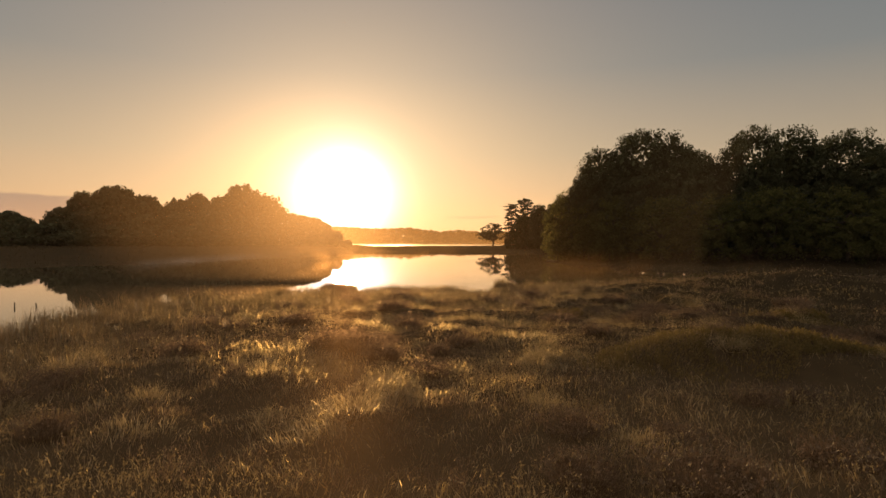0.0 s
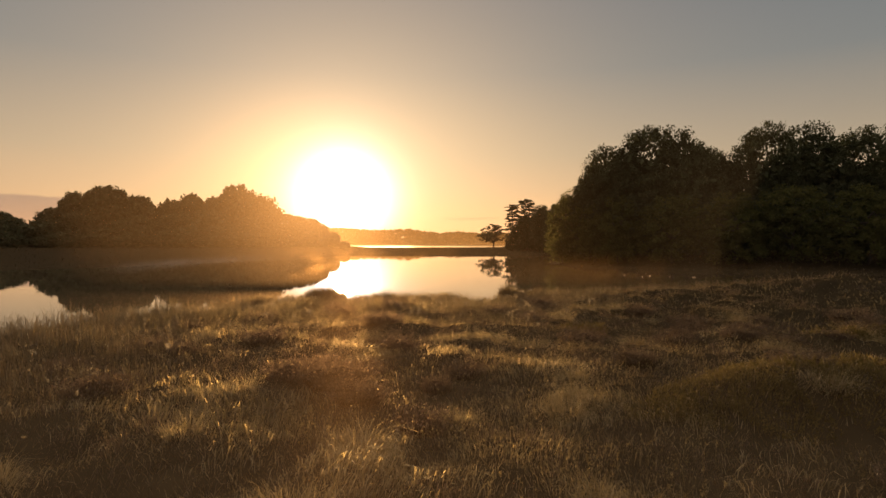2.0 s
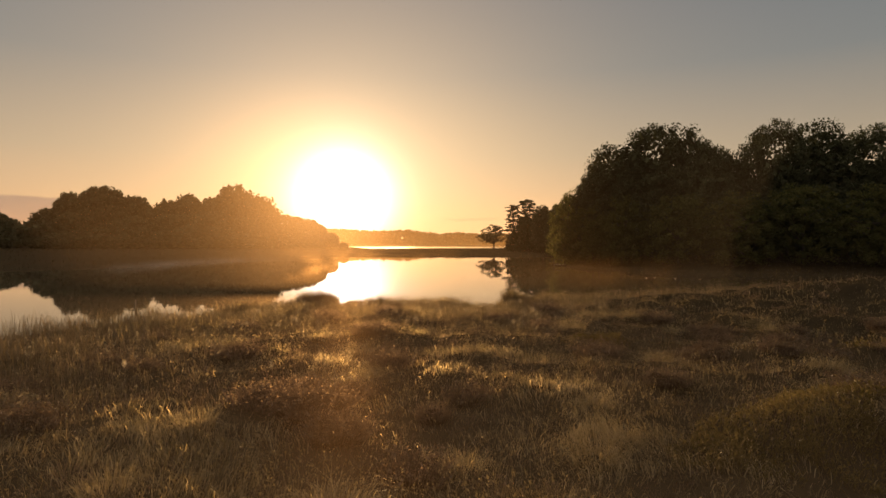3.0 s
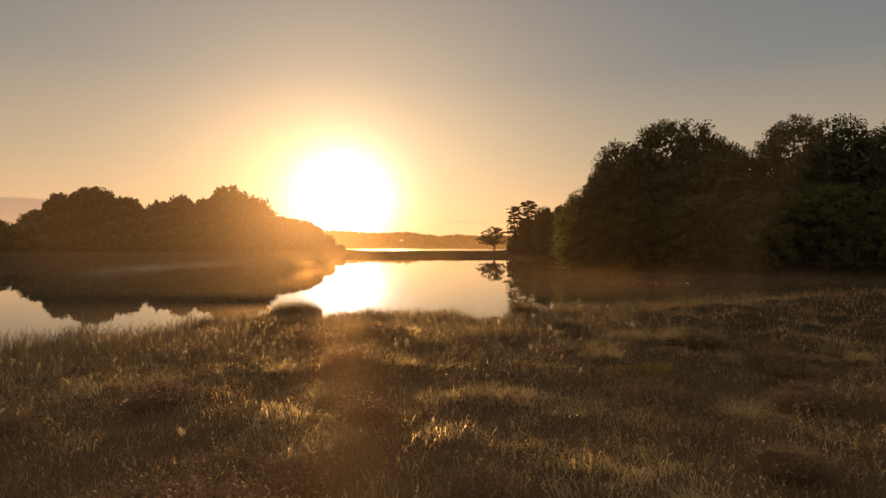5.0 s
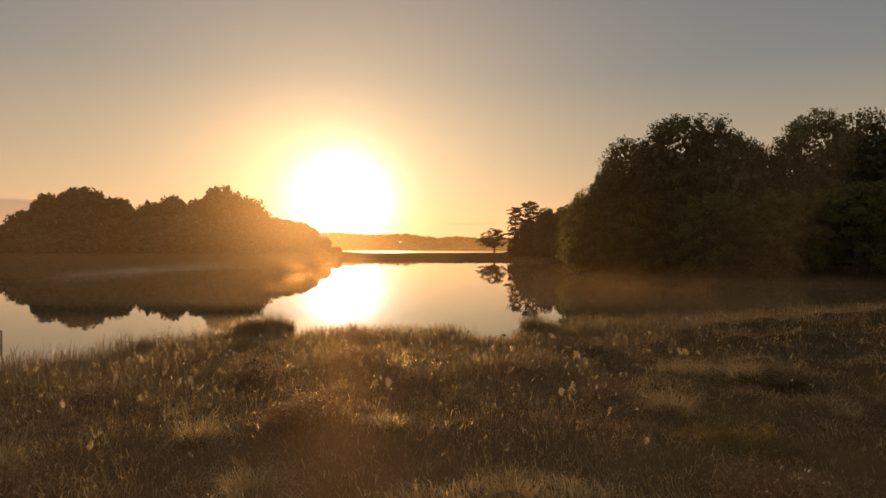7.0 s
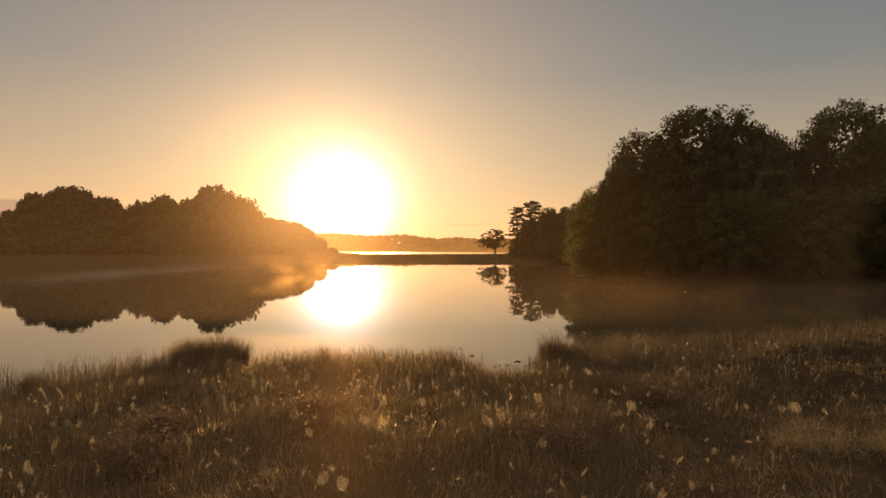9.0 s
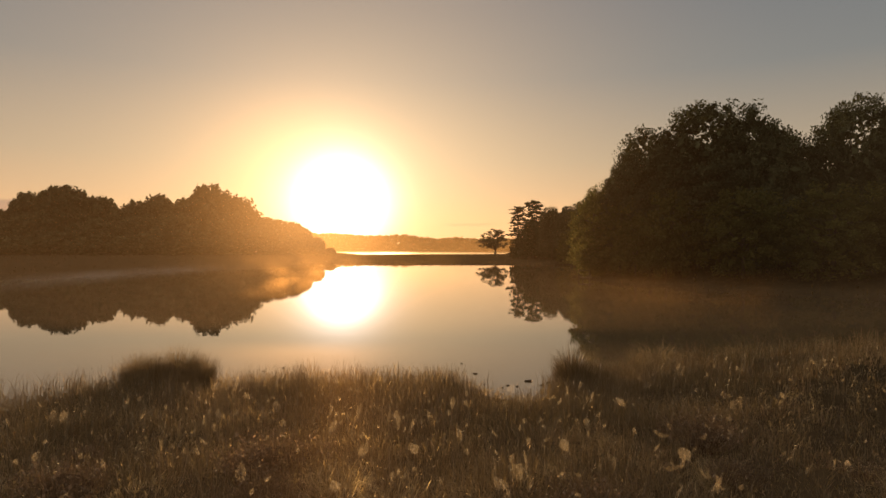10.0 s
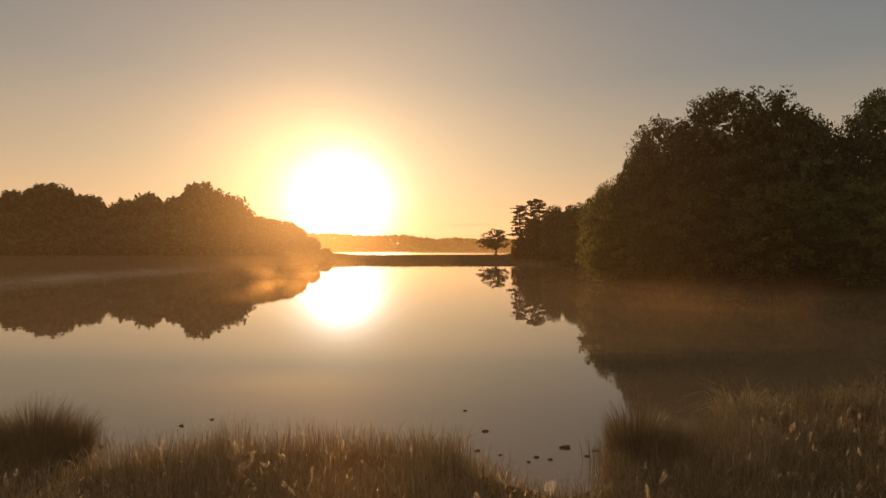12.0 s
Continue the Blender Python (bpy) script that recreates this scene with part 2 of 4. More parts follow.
def raw_mesh(name, verts, loops, sizes, mat, parent=None, smooth=False):
    """A mesh object from arrays: corner indices one after the other, and the number of corners of each face."""
    me = bpy.data.meshes.new(name)
    me.vertices.add(len(verts))
    me.vertices.foreach_set("co", np.ascontiguousarray(verts, dtype=np.float32).ravel())
    me.loops.add(len(loops))
    me.loops.foreach_set("vertex_index", np.ascontiguousarray(loops, dtype=np.int32))
    sizes = np.asarray(sizes, dtype=np.int32)
    me.polygons.add(len(sizes))
    me.polygons.foreach_set("loop_start", np.concatenate(([0], np.cumsum(sizes)[:-1])).astype(np.int32))
    if smooth:
        me.polygons.foreach_set("use_smooth", np.ones(len(sizes), dtype=bool))
    me.update(calc_edges=True)
    me.materials.append(mat)
    ob = new(name, me)
    if parent:
        ob.parent = parent
    return ob


def hash2(i, j, seed):
    h = np.sin(i * 127.1 + j * 311.7 + seed * 74.7) * 43758.5453
    return h - np.floor(h)


def vnoise(x, y, seed=0):
    """Smooth noise of 0 to 1 on a unit grid."""
    i, j = np.floor(x), np.floor(y)
    u, v = x - i, y - j
    u, v = u * u * (3 - 2 * u), v * v * (3 - 2 * v)
    a, b = hash2(i, j, seed), hash2(i + 1, j, seed)
    c, d = hash2(i, j + 1, seed), hash2(i + 1, j + 1, seed)
    return (a * (1 - u) + b * u) * (1 - v) + (c * (1 - u) + d * u) * v


def smooth(a, b, x):
    t = np.clip((x - a) / (b - a), 0, 1)
    return t * t * (3 - 2 * t)


# ---- the plan ----
NEAR_SHORE = [(-130, -30), (-60, -14), (-30, 2), (-20, 9), (-14.5, 15), (-14.0, 19), (-14.3, 23.5), (-12.6, 27.0), (-9.2, 30.0), (-7.7, 33.0),
              (-6.7, 34.6), (-5.4, 34.5), (-4.8, 33.4), (-3.7, 33.8), (-2.0, 34.3), (0.2, 34.1), (1.4, 32.9), (2.0, 32.5), (2.7, 32.9), (3.2, 34.3), (4.2, 34.4), (5.3, 34.9), (6.0, 36.0), (7.6, 36.4),
              (9.6, 37.3), (16, 39.8), (22, 42.5), (30, 45.0), (45, 48), (70, 50), (120, 52)]
FAR_SHORE = [(120, 60), (70, 57), (45, 58.5), (31, 62), (23, 68), (17.5, 74), (15, 77.5), (14, 82), (16.5, 92), (19, 104), (24, 116), (22, 126), (10, 128.5), (-5, 128),
             (-22, 129.5), (-33, 122), (-37, 108), (-43, 93), (-56, 76), (-72, 63), (-95, 50), (-140, 30)]
LAKE = np.array(NEAR_SHORE + FAR_SHORE, dtype=float)
FAR_LAKE = np.array([(-90, 226), (-30, 232), (5, 240), (28, 254), (40, 320), (70, 470), (0, 486), (-200, 480), (-160, 300)], dtype=float)


def outside(poly, x, y):
    """Distance to a polygon's edge: plus outside, minus inside."""
    best = np.full(x.shape, 1e9)
    inside = np.zeros(x.shape, dtype=bool)
    for (ax, ay), (bx, by) in zip(poly, np.roll(poly, -1, axis=0)):
        ex, ey = bx - ax, by - ay
        t = np.clip(((x - ax) * ex + (y - ay) * ey) / (ex * ex + ey * ey), 0, 1)
        best = np.minimum(best, np.hypot(x - ax - t * ex, y - ay - t * ey))
        crosses = ((ay > y) != (by > y)) & (x < (bx - ax) * (y - ay) / (by - ay + 1e-12) + ax)
        inside ^= crosses
    return np.where(inside, -best, best)


def land(x, y, d=None):
    """Height of the ground."""
    if d is None:
        d = np.minimum(outside(LAKE, x, y), outside(FAR_LAKE, x, y))
    near = smooth(48, 42, y) * smooth(60, 30, np.abs(x))
    z = -0.5 + 0.58 * smooth(-1.2, 0.35, d) + 0.10 * smooth(0.3, 8, d)
    hummocks = 0.27 * (vnoise(x * 0.8, y * 0.8, 1) - 0.35) + 0.16 * (vnoise(x * 2.1, y * 2.1, 2) - 0.5) + 0.06 * vnoise(x * 6, y * 6, 3)
    z = z + near * smooth(0.4, 4, d) * hummocks * (1 + 0.9 * smooth(2.5, 5.5, x) * smooth(14, 17, y))
    z = z + 0.85 * np.exp(-(((x - 21) / 6.5) ** 2 + ((y - 33.5) / 4.0) ** 2))      # heathery rise by the shore
    z = z + 0.52 * np.exp(-(((x - 7.0) / 3.2) ** 2 + ((y - 14.0) / 1.2) ** 2)) - 0.16 * np.exp(-(((x - 6.4) / 2.6) ** 2 + ((y - 12.0) / 1.0) ** 2))     # shrubby mound
    z = z + (1 - near) * smooth(0, 20, d) * 0.5 * smooth(60, 110, y)
    z = z + 0.9 * smooth(0.5, 6, d) * smooth(10, 14, x) * smooth(54, 60, y) * smooth(124, 112, y)           # the wooded bank
    z = z + 0.7 * smooth(0.5, 10, d) * smooth(-25, -35, x) * smooth(60, 75, y)
    z = z + 1.7 * smooth(171, 178, y) * smooth(-30, -42, x) * smooth(212, 200, y)      # rising ground inside the far wood
    z = z + 1.5 * smooth(152, 158, y) * smooth(18.5, 22, x) * smooth(205, 195, y) * smooth(70, 60, x)
    z = z + smooth(500, 900, y) * 6
    return z


def ground_sheet():
    def axis(stops):
        out = []
        for a, b, step in stops:
            out.append(np.arange(a, b, step))
        return np.concatenate(out)
    xs = axis([(-4000, -400, 400), (-400, -60, 12), (-60, -16, 1.2), (-16, 16, 0.3), (16, 60, 0.9), (60, 400, 12), (400, 4001, 400)])
    ys = axis([(-600, -40, 80), (-40, 0, 2), (0, 40, 0.28), (40, 60, 0.6), (60, 140, 2.5), (140, 520, 10), (520, 1000, 60), (1000, 5001, 500)])
    gx, gy = np.meshgrid(xs, ys)
    x, y = gx.ravel(), gy.ravel()
    v = np.column_stack((x, y, land(x, y)))
    nx, ny = len(xs), len(ys)
    i = (np.arange(ny - 1)[:, None] * nx + np.arange(nx - 1)[None, :]).ravel()
    loops = np.column_stack((i, i + 1, i + 1 + nx, i + nx)).ravel()
    return raw_mesh("ground", v, loops, np.full(len(i), 4), M_SOIL, smooth=True)


tagged(ground_sheet(), "dark peaty heath ground running down to the lake", "ground", kind="structure")

bm = bmesh.new()
bmesh.ops.create_grid(bm, x_segments=8, y_segments=8, size=1.0, matrix=Matrix.Translation((0, 250, 0)) @ Matrix.Diagonal((320, 300, 1, 1)))
tagged(part("water", bm, M_WATER), "still dark lake water mirroring the sunrise sky", "water", kind="structure")


# ---- trees ----
def rand_dirs(rng, n):
    v = rng.normal(size=(n, 3))
    return v / np.linalg.norm(v, axis=1)[:, None]


def leaf_cloud(rng, centres, radii, per, size, flat=0.75):
    """Small bent leaf sprays scattered through clumps. Returns corner points and faces."""
    n = len(centres) * per
    c = np.repeat(centres, per, axis=0)
    r = np.repeat(radii, per)
    p = c + rand_dirs(rng, n) * (r * rng.uniform(0.05, 1.0, n) ** 0.55)[:, None] * np.array([1, 1, flat])
    s = size * rng.uniform(0.55, 1.35, n)
    u = rand_dirs(rng, n)
    w = np.cross(u, rand_dirs(rng, n))
    w /= np.linalg.norm(w, axis=1)[:, None] + 1e-9
    a, b = u * s[:, None], w * (s * 0.52)[:, None]
    v = np.stack((p - a, p + b * 1.0, p + a, p - b), axis=1).reshape(-1, 3)
    loops = np.arange(len(v))
    return v, loops, np.full(n, 4)


def limb(bm, p, q, r0, r1, sides=6, bend=0.0):
    """A tapered, slightly bent branch from p to q."""
    p, q = Vector(p), Vector(q)
    axis = (q - p).normalized()
    side = axis.orthogonal().normalized()
    other = axis.cross(side)
    rings = []
    steps = 4
    for k in range(steps + 1):
        t = k / steps
        c = p.lerp(q, t) + side * bend * math.sin(t * math.pi) + Vector((0, 0, abs(bend) * 0.4 * t * t))
        r = r0 + (r1 - r0) * t
        rings.append([bm.verts.new(c + (side * math.cos(a) + other * math.sin(a)) * r) for a in [2 * math.pi * j / sides for j in range(sides)]])
    for lo, hi in zip(rings, rings[1:]):
        for j in range(sides):
            bm.faces.new((lo[j], lo[(j + 1) % sides], hi[(j + 1) % sides], hi[j]))
    bm.faces.new(rings[-1])


def broadleaf(name, h, spread, seed, leaf, clumps, per, mat, label, category="tree", low=0.04, clump=(0.055, 0.10)):
    """A broad tree of height h: trunk, limbs and a crown of leaf clumps from low * h up, wide by spread each way."""
    rng = np.random.default_rng(seed)
    root = new(name)
    tagged(root, label, category)
    bm = bmesh.new()
    limb(bm, (0, 0, -0.3), (rng.normal() * 0.3, rng.normal() * 0.3, h * 0.62), 0.018 * h, 0.007 * h, 8, 0.15)
    part("trunk", bm, M_BARK, root)
    # clumps fill a rounded crown with an uneven outline, most of them near its skin
    lobes = rand_dirs(rng, 14)
    size = rng.uniform(0.84, 1.08, 14)
    skin = int(clumps * 0.68)
    g = np.arange(skin) + 0.5
    zz, aa = 1 - 2 * g / skin, g * 2.39996 + seed
    d = np.column_stack((np.cos(aa) * np.sqrt(1 - zz * zz), np.sin(aa) * np.sqrt(1 - zz * zz), zz)) + rng.normal(size=(skin, 3)) * 0.06
    d = np.concatenate((d / np.linalg.norm(d, axis=1)[:, None], rand_dirs(rng, clumps - skin)))
    k = np.argmax(d @ lobes.T, axis=1)
    fill = np.concatenate((rng.uniform(0.88, 1.0, skin), rng.uniform(0.1, 0.85, clumps - skin)))
    rr = size[k] * (0.80 + 0.20 * (d * lobes[k]).sum(1) ** 2) * fill
    half = h * (1 - low) * 0.5
    c = np.column_stack((d[:, 0] * spread * rr, d[:, 1] * spread * rr, h - half + d[:, 2] * half * rr))
    wide = np.where(d[:, 2] < 0, np.minimum(1 / np.sqrt(1.02 - d[:, 2] ** 2), 1.4), 1.0)      # the skirt hangs full
    c[:, :2] *= wide[:, None]
    radii = rng.uniform(*clump, clumps) * h
    c[:, 2] += h * 0.97 - (c[:, 2] + radii * 0.75).max()
    c[:, 2] = np.maximum(c[:, 2], h * low * 0.5)
    v, loops, sizes = leaf_cloud(rng, c, radii, per, leaf)
    inner = np.array([0, 0, h - half]) + (c - np.array([0, 0, h - half])) * 0.84
    v2, loops2, sizes2 = leaf_cloud(rng, inner, np.full(len(inner), 0.075 * h), max(per // 5, 8), leaf * 2.8)
    loops, sizes = np.concatenate((loops, loops2 + len(v))), np.concatenate((sizes, sizes2))
    v = np.concatenate((v, v2))
    v[:, 2] = np.maximum(v[:, 2], -0.25)
    for j in range(7):
        t = rng.uniform(0.2, 0.55)
        q = c[rng.integers(clumps)] * 0.8
        bm = bmesh.new()
        limb(bm, (0, 0, h * t), (q[0], q[1], max(q[2], h * t + 0.4)), 0.011 * h, 0.003 * h, 5, 0.25)
        part("limb", bm, M_BARK, root)
    raw_mesh("crown", v, loops, sizes, mat, root)
    return root


def pine(h, seed):
    """A Scots pine: bare trunk, flat plates of needles in tiers."""
    rng = np.random.default_rng(seed)
    root = new("pine_tree")
    tagged(root, "tall dark Scots pine with flat layered needle plates", "tree", "pines on the far shore")
    bm = bmesh.new()
    limb(bm, (0, 0, -0.3), (0.4, 0, h * 0.97), 0.022 * h, 0.006 * h, 8, 0.2)
    part("trunk", bm, M_BARK, root)
    cs, rs = [], []
    for tier in range(34):
        t = 0.28 + 0.68 * tier / 33
        z = h * t
        reach = h * 0.24 * (1.05 - 0.7 * max(0.0, t - 0.55) / 0.45) * rng.uniform(0.45, 1.1)
        a = tier * 2.4 + rng.uniform(-0.4, 0.4)
        tip = (math.cos(a) * reach, math.sin(a) * reach, z + reach * rng.uniform(0.1, 0.3))
        bm = bmesh.new()
        limb(bm, (0.2, 0, z - reach * 0.2), tip, 0.008 * h, 0.002 * h, 5, 0.1)
        part("limb", bm, M_BARK, root)
        pad = 0.07 * h * rng.uniform(0.7, 1.2)                 # each limb carries a flat pad of needles
        for k in range(12):
            f = rng.uniform(0.45, 1.0)
            cs.append((tip[0] * f + rng.normal() * pad * 0.55, tip[1] * f + rng.normal() * pad * 0.55, tip[2] + rng.normal() * pad * 0.14))
            rs.append(pad * rng.uniform(0.3, 0.55))
    v, loops, sizes = leaf_cloud(rng, np.array(cs), np.array(rs), 18, 0.17, 0.45)
    raw_mesh("crown", v, loops, sizes, M_PINE, root)
    return root


def set_tree(ob, x, y, turn, scale=(1, 1, 1)):
    z = float(land(np.array([x]), np.array([y]))[0])
    ob.matrix_basis = pose(x, y, z, 0, 0, turn) @ Matrix.Diagonal((*scale, 1))


def plant(protos, heights, places, group):
    """Sets trees (x, y, height, width factor) as copies of the prototypes, which stand at the first places themselves."""
    rng = np.random.default_rng(len(places) + 5)
    for i, (x, y, h, wide) in enumerate(places):
        k = i % len(protos)
        ob = protos[k] if i < len(protos) else copy_thing(protos[k], Matrix())
        s = h / heights[k]
        set_tree(ob, x, y, float(rng.uniform(0, 360)), (s * wide, s * wide, s))
        tagged(ob, group=group)


OAK = "large dark leafy oak at the lake's wooded shore"
oaks = [broadleaf("oak_tree", 16, 5.2, 11, 0.15, 215, 84, M_OAK, OAK, clump=(0.04, 0.078)), broadleaf("oak_tree", 16, 4.8, 12, 0.15, 215, 84, M_OAK, OAK, clump=(0.04, 0.078)),
        broadleaf("oak_tree", 16, 5.6, 13, 0.15, 215, 84, M_OAK, OAK, clump=(0.04, 0.078))]
plant(oaks, [16, 16, 16], [(26.0, 78.5, 17.6, 1.0), (30.0, 75, 16.4, 0.8), (39.0, 75, 17.3, 0.75), (34.0, 77, 14.3, 0.9), (45.5, 76, 17.2, 0.95), (52.0, 77, 17.0, 1.0),
                           (22.2, 81.5, 15.3, 0.9), (19.3, 80.5, 12.8, 0.68), (59.0, 78, 15.8, 1.0), (68, 79, 15.5, 1.1), (24.5, 105, 11.6, 1.0), (31, 96, 13.5, 1.1), (27.5, 88, 13.2, 1.0),  (28.5, 120, 12, 1.0),  (26.5, 135, 11.8, 1.0), (31.5, 142, 12, 1.1), (23.5, 142, 11.5, 0.9)], "oaks of the near wood")

WIL = "rounded grey-green willow shrub leaning over the water's edge"
willows = [broadleaf("willow_shrub", 7, 2.9, 21, 0.10, 80, 76, M_WILLOW, WIL, "shrub", 0.02), broadleaf("willow_shrub", 7, 2.6, 22, 0.10, 80, 76, M_WILLOW, WIL, "shrub", 0.02)]
plant(willows, [7, 7], [(16.9, 82, 10.2, 0.75), (18.3, 79, 7.5, 0.9), (21.5, 74.5, 8.5, 0.9), (17.3, 84.5, 9.8, 0.62), (18.6, 86.0, 9.0, 0.62), (26, 70, 8.2, 1.1), (31.5, 67, 8.0, 1.2), (37, 65.5, 8.5, 1.2), (43.5, 63.5, 8.5, 1.2),
                       (50, 63, 8.5, 1.2), (57, 62.5, 8, 1.2), (20.5, 94, 7.5, 1.0), (22.5, 101, 7, 1.0), (25.5, 112, 7, 1.0), (24, 127, 6.5, 1.0),
                       (21, 74, 5.0, 0.9), (23, 86, 10, 0.9), (19.0, 76.5, 6.0, 1.0), (15.8, 80.5, 3.5, 1.1)], "shrubs along the wooded shore")

LEF = "broad domed tree in the hazy wood across the lake"
far_oaks = [broadleaf("domed_tree", 15, 6.5, 31, 0.46, 130, 28, M_OAK, LEF, low=0.02), broadleaf("domed_tree", 15, 6.0, 32, 0.46, 130, 28, M_OAK, LEF, low=0.02),
            broadleaf("domed_tree", 15, 7.0, 33, 0.46, 130, 28, M_OAK, LEF, low=0.02)]
plant(far_oaks, [15, 15, 15], [(-101, 165, 16.0, 0.85), (-92, 164, 17.6, 0.95), (-56, 165, 18.0, 0.85), (-107.5, 166, 11.5, 0.9), (-84, 166, 15.0, 0.9), (-75, 166, 14.0, 0.75),
                              (-68.5, 165, 15.6, 0.75), (-62.5, 167, 14.8, 0.9), (-50, 165, 14.8, 0.9), (-47, 165, 11.8, 1.0), (-43.5, 166, 9.6, 1.2), (-40, 164, 9.0, 1.2), (-36.5, 167, 8.6, 1.0), (-33.4, 165, 7.0, 0.9), (-30.4, 167, 4.8, 1.0), (-80, 158, 9, 1.3),
                              (-70, 158, 9.5, 1.3), (-60, 156, 10, 1.2), (-51, 157, 8.5, 1.2), (-95, 157, 10, 1.2), (-118, 165, 8.8, 1.0), (-127, 168, 8.0, 1.0), (-113, 170, 8.2, 1.0),
                              (-27.6, 169, 2.3, 1.6), (-104, 158, 8, 1.1), (-43, 158, 6.0, 1.4), (-35, 160, 4.5, 1.5), (-140, 190, 10, 1.2), (-155, 200, 10.5, 1.3)], "trees of the wood across the lake")

UND = "low dark shrub closing the foot of the wood across the lake"
under = [broadleaf("wood_edge_shrub", 5.5, 3.6, 35 + i, 0.36, 40, 18, M_OAK, UND, "shrub", 0.0) for i in range(2)]
plant(under, [5.5, 5.5], [(-128 + 4.4 * i, 151 + 3 * math.sin(i * 2.1), 5.4 + 1.3 * math.sin(i * 1.3), 1.15) for i in range(21)] + [(-130 + 4.1 * i, 145 + 2 * math.sin(i * 1.7), 3.2 + 0.6 * math.sin(i * 2.3), 1.35) for i in range(22)] + [(-44 + 2.9 * i, 156 + 2.2 * i, 4.2 - 0.28 * i, 1.3) for i in range(5)] + [(-118 + 6.2 * i, 172 + math.sin(i * 1.7), 4.6, 1.8) for i in range(14)], "shrubs of the wood across the lake")

# shrubs added out of sight, so that no sky shines through under the trees
for i in range(10):
    ob = copy_thing(under[i % 2], Matrix())
    k = 1.45 + 0.2 * math.sin(i * 1.9)
    set_tree(ob, 25 + 4.6 * i, 87 + 2.5 * math.sin(i * 1.3), i * 71, (k, k, k * 0.9))
    tagged(ob, "unseen dark shrub added inside the shore wood to block sky gaps", group="undergrowth of the shore wood")

# a second added row shuts out the sky gaps mirrored in the bay
for i in range(12):
    ob = copy_thing(under[i % 2], Matrix())
    set_tree(ob, 20.5 + 3.3 * i, 83.5 - 0.5 * min(i, 8) + math.sin(i * 2.3), i * 53, (1.3, 1.3, 1.15))
    tagged(ob, "unseen dark shrub added inside the shore wood to block sky gaps", group="undergrowth of the shore wood")

thicket = [broadleaf("conifer_thicket", 9, 3.4, 45 + i, 0.26, 70, 34, M_PINE, "dense dark conifer thicket beside the pines", "conifer", 0.0) for i in range(2)]
plant(thicket, [9, 9], [(22.0, 149, 8.8, 0.9), (18.4, 148.5, 7.0, 0.75), (20.3, 148.5, 9.0, 0.7), (16.9, 149.5, 4.4, 0.9), (22.8, 147.5, 3.2, 1.2), (26, 147.5, 3.4, 1.2), (29.2, 148, 3.4, 1.2), (25.2, 150.5, 11.8, 0.75), (19.6, 151, 5.2, 1.0), (28.5, 150, 12.2, 0.8)], "conifers beside the pines")

pines = [pine(12.0, 41), pine(12.0, 42)]
plant(pines, [12, 12], [(17.6, 150, 11.6, 0.95), (21.2, 150, 13.0, 0.95)], "pines on the far shore")


def open_tree():
    """A small tree with a short bare stem and a wide, thin, low-hanging crown through which the sky shows."""
    rng = np.random.default_rng(51)
    root = new("lone_tree")
    tagged(root, "small open-crowned tree alone on the low spit", "tree")
    bm = bmesh.new()
    limb(bm, (0, 0, -0.3), (0.2, 0, 2.2), 0.2, 0.14, 8, 0.1)
    part("trunk", bm, M_BARK, root)
    cs, rs = [], []
    for j in range(34):
        a, reach = j * 2.4, rng.uniform(0.5, 3.2)
        tip = (math.cos(a) * reach, math.sin(a) * reach, 2.4 + rng.uniform(0.0, 1.0) * 4.7 * math.sqrt(max(0.05, 1.08 - (reach / 3.3) ** 2)))
        bm = bmesh.new()
        limb(bm, (0.15, 0, 1.5 + rng.uniform(0, 0.7)), tip, 0.08, 0.02, 5, 0.3)
        part("limb", bm, M_BARK, root)
        for k in range(7):
            f = rng.uniform(0.6, 1.1)
            cs.append((tip[0] * f + rng.normal() * 0.3, tip[1] * f + rng.normal() * 0.3, tip[2] + rng.normal() * 0.3))
            rs.append(rng.uniform(0.22, 0.45))
    v, loops, sizes = leaf_cloud(rng, np.array(cs), np.array(rs), 26, 0.14, 0.6)
    raw_mesh("crown", v, loops, sizes, M_OAK, root)
    return root


set_tree(open_tree(), 16.3, 193, 20, (1.68, 1.68, 1.12))


def far_wood():
    """The wooded horizon beyond the second lake: many clumps in one uneven belt."""
    rng = np.random.default_rng(61)
    n = 900
    x = rng.uniform(-420, 110, n)
    top = 8.6 + 3.0 * vnoise(x * 0.03, x * 0, 5) + 1.6 * vnoise(x * 0.13, x * 0, 6) + 4.6 * smooth(-10, -105, x)
    y = 492 + rng.uniform(0, 40, n) + 0.04 * np.abs(x)
    cs, rs = [], []
    for t in (0.1, 0.33, 0.58, 0.84):
        cs.append(np.column_stack((x + rng.normal(size=n) * 1.5, y, top * t + rng.normal(size=n) * 0.4)))
        rs.append(rng.uniform(1.8, 2.8, n) * (1.25 - 0.5 * t))
    v, loops, sizes = leaf_cloud(rng, np.concatenate(cs), np.concatenate(rs), 20, 1.7)
    v[:, 2] = np.maximum(v[:, 2], 0.2)
    return raw_mesh("far_woods", v, loops, sizes, M_OAK)


tagged(far_wood(), "low belt of distant woods along the horizon", "woods", kind="stuff")


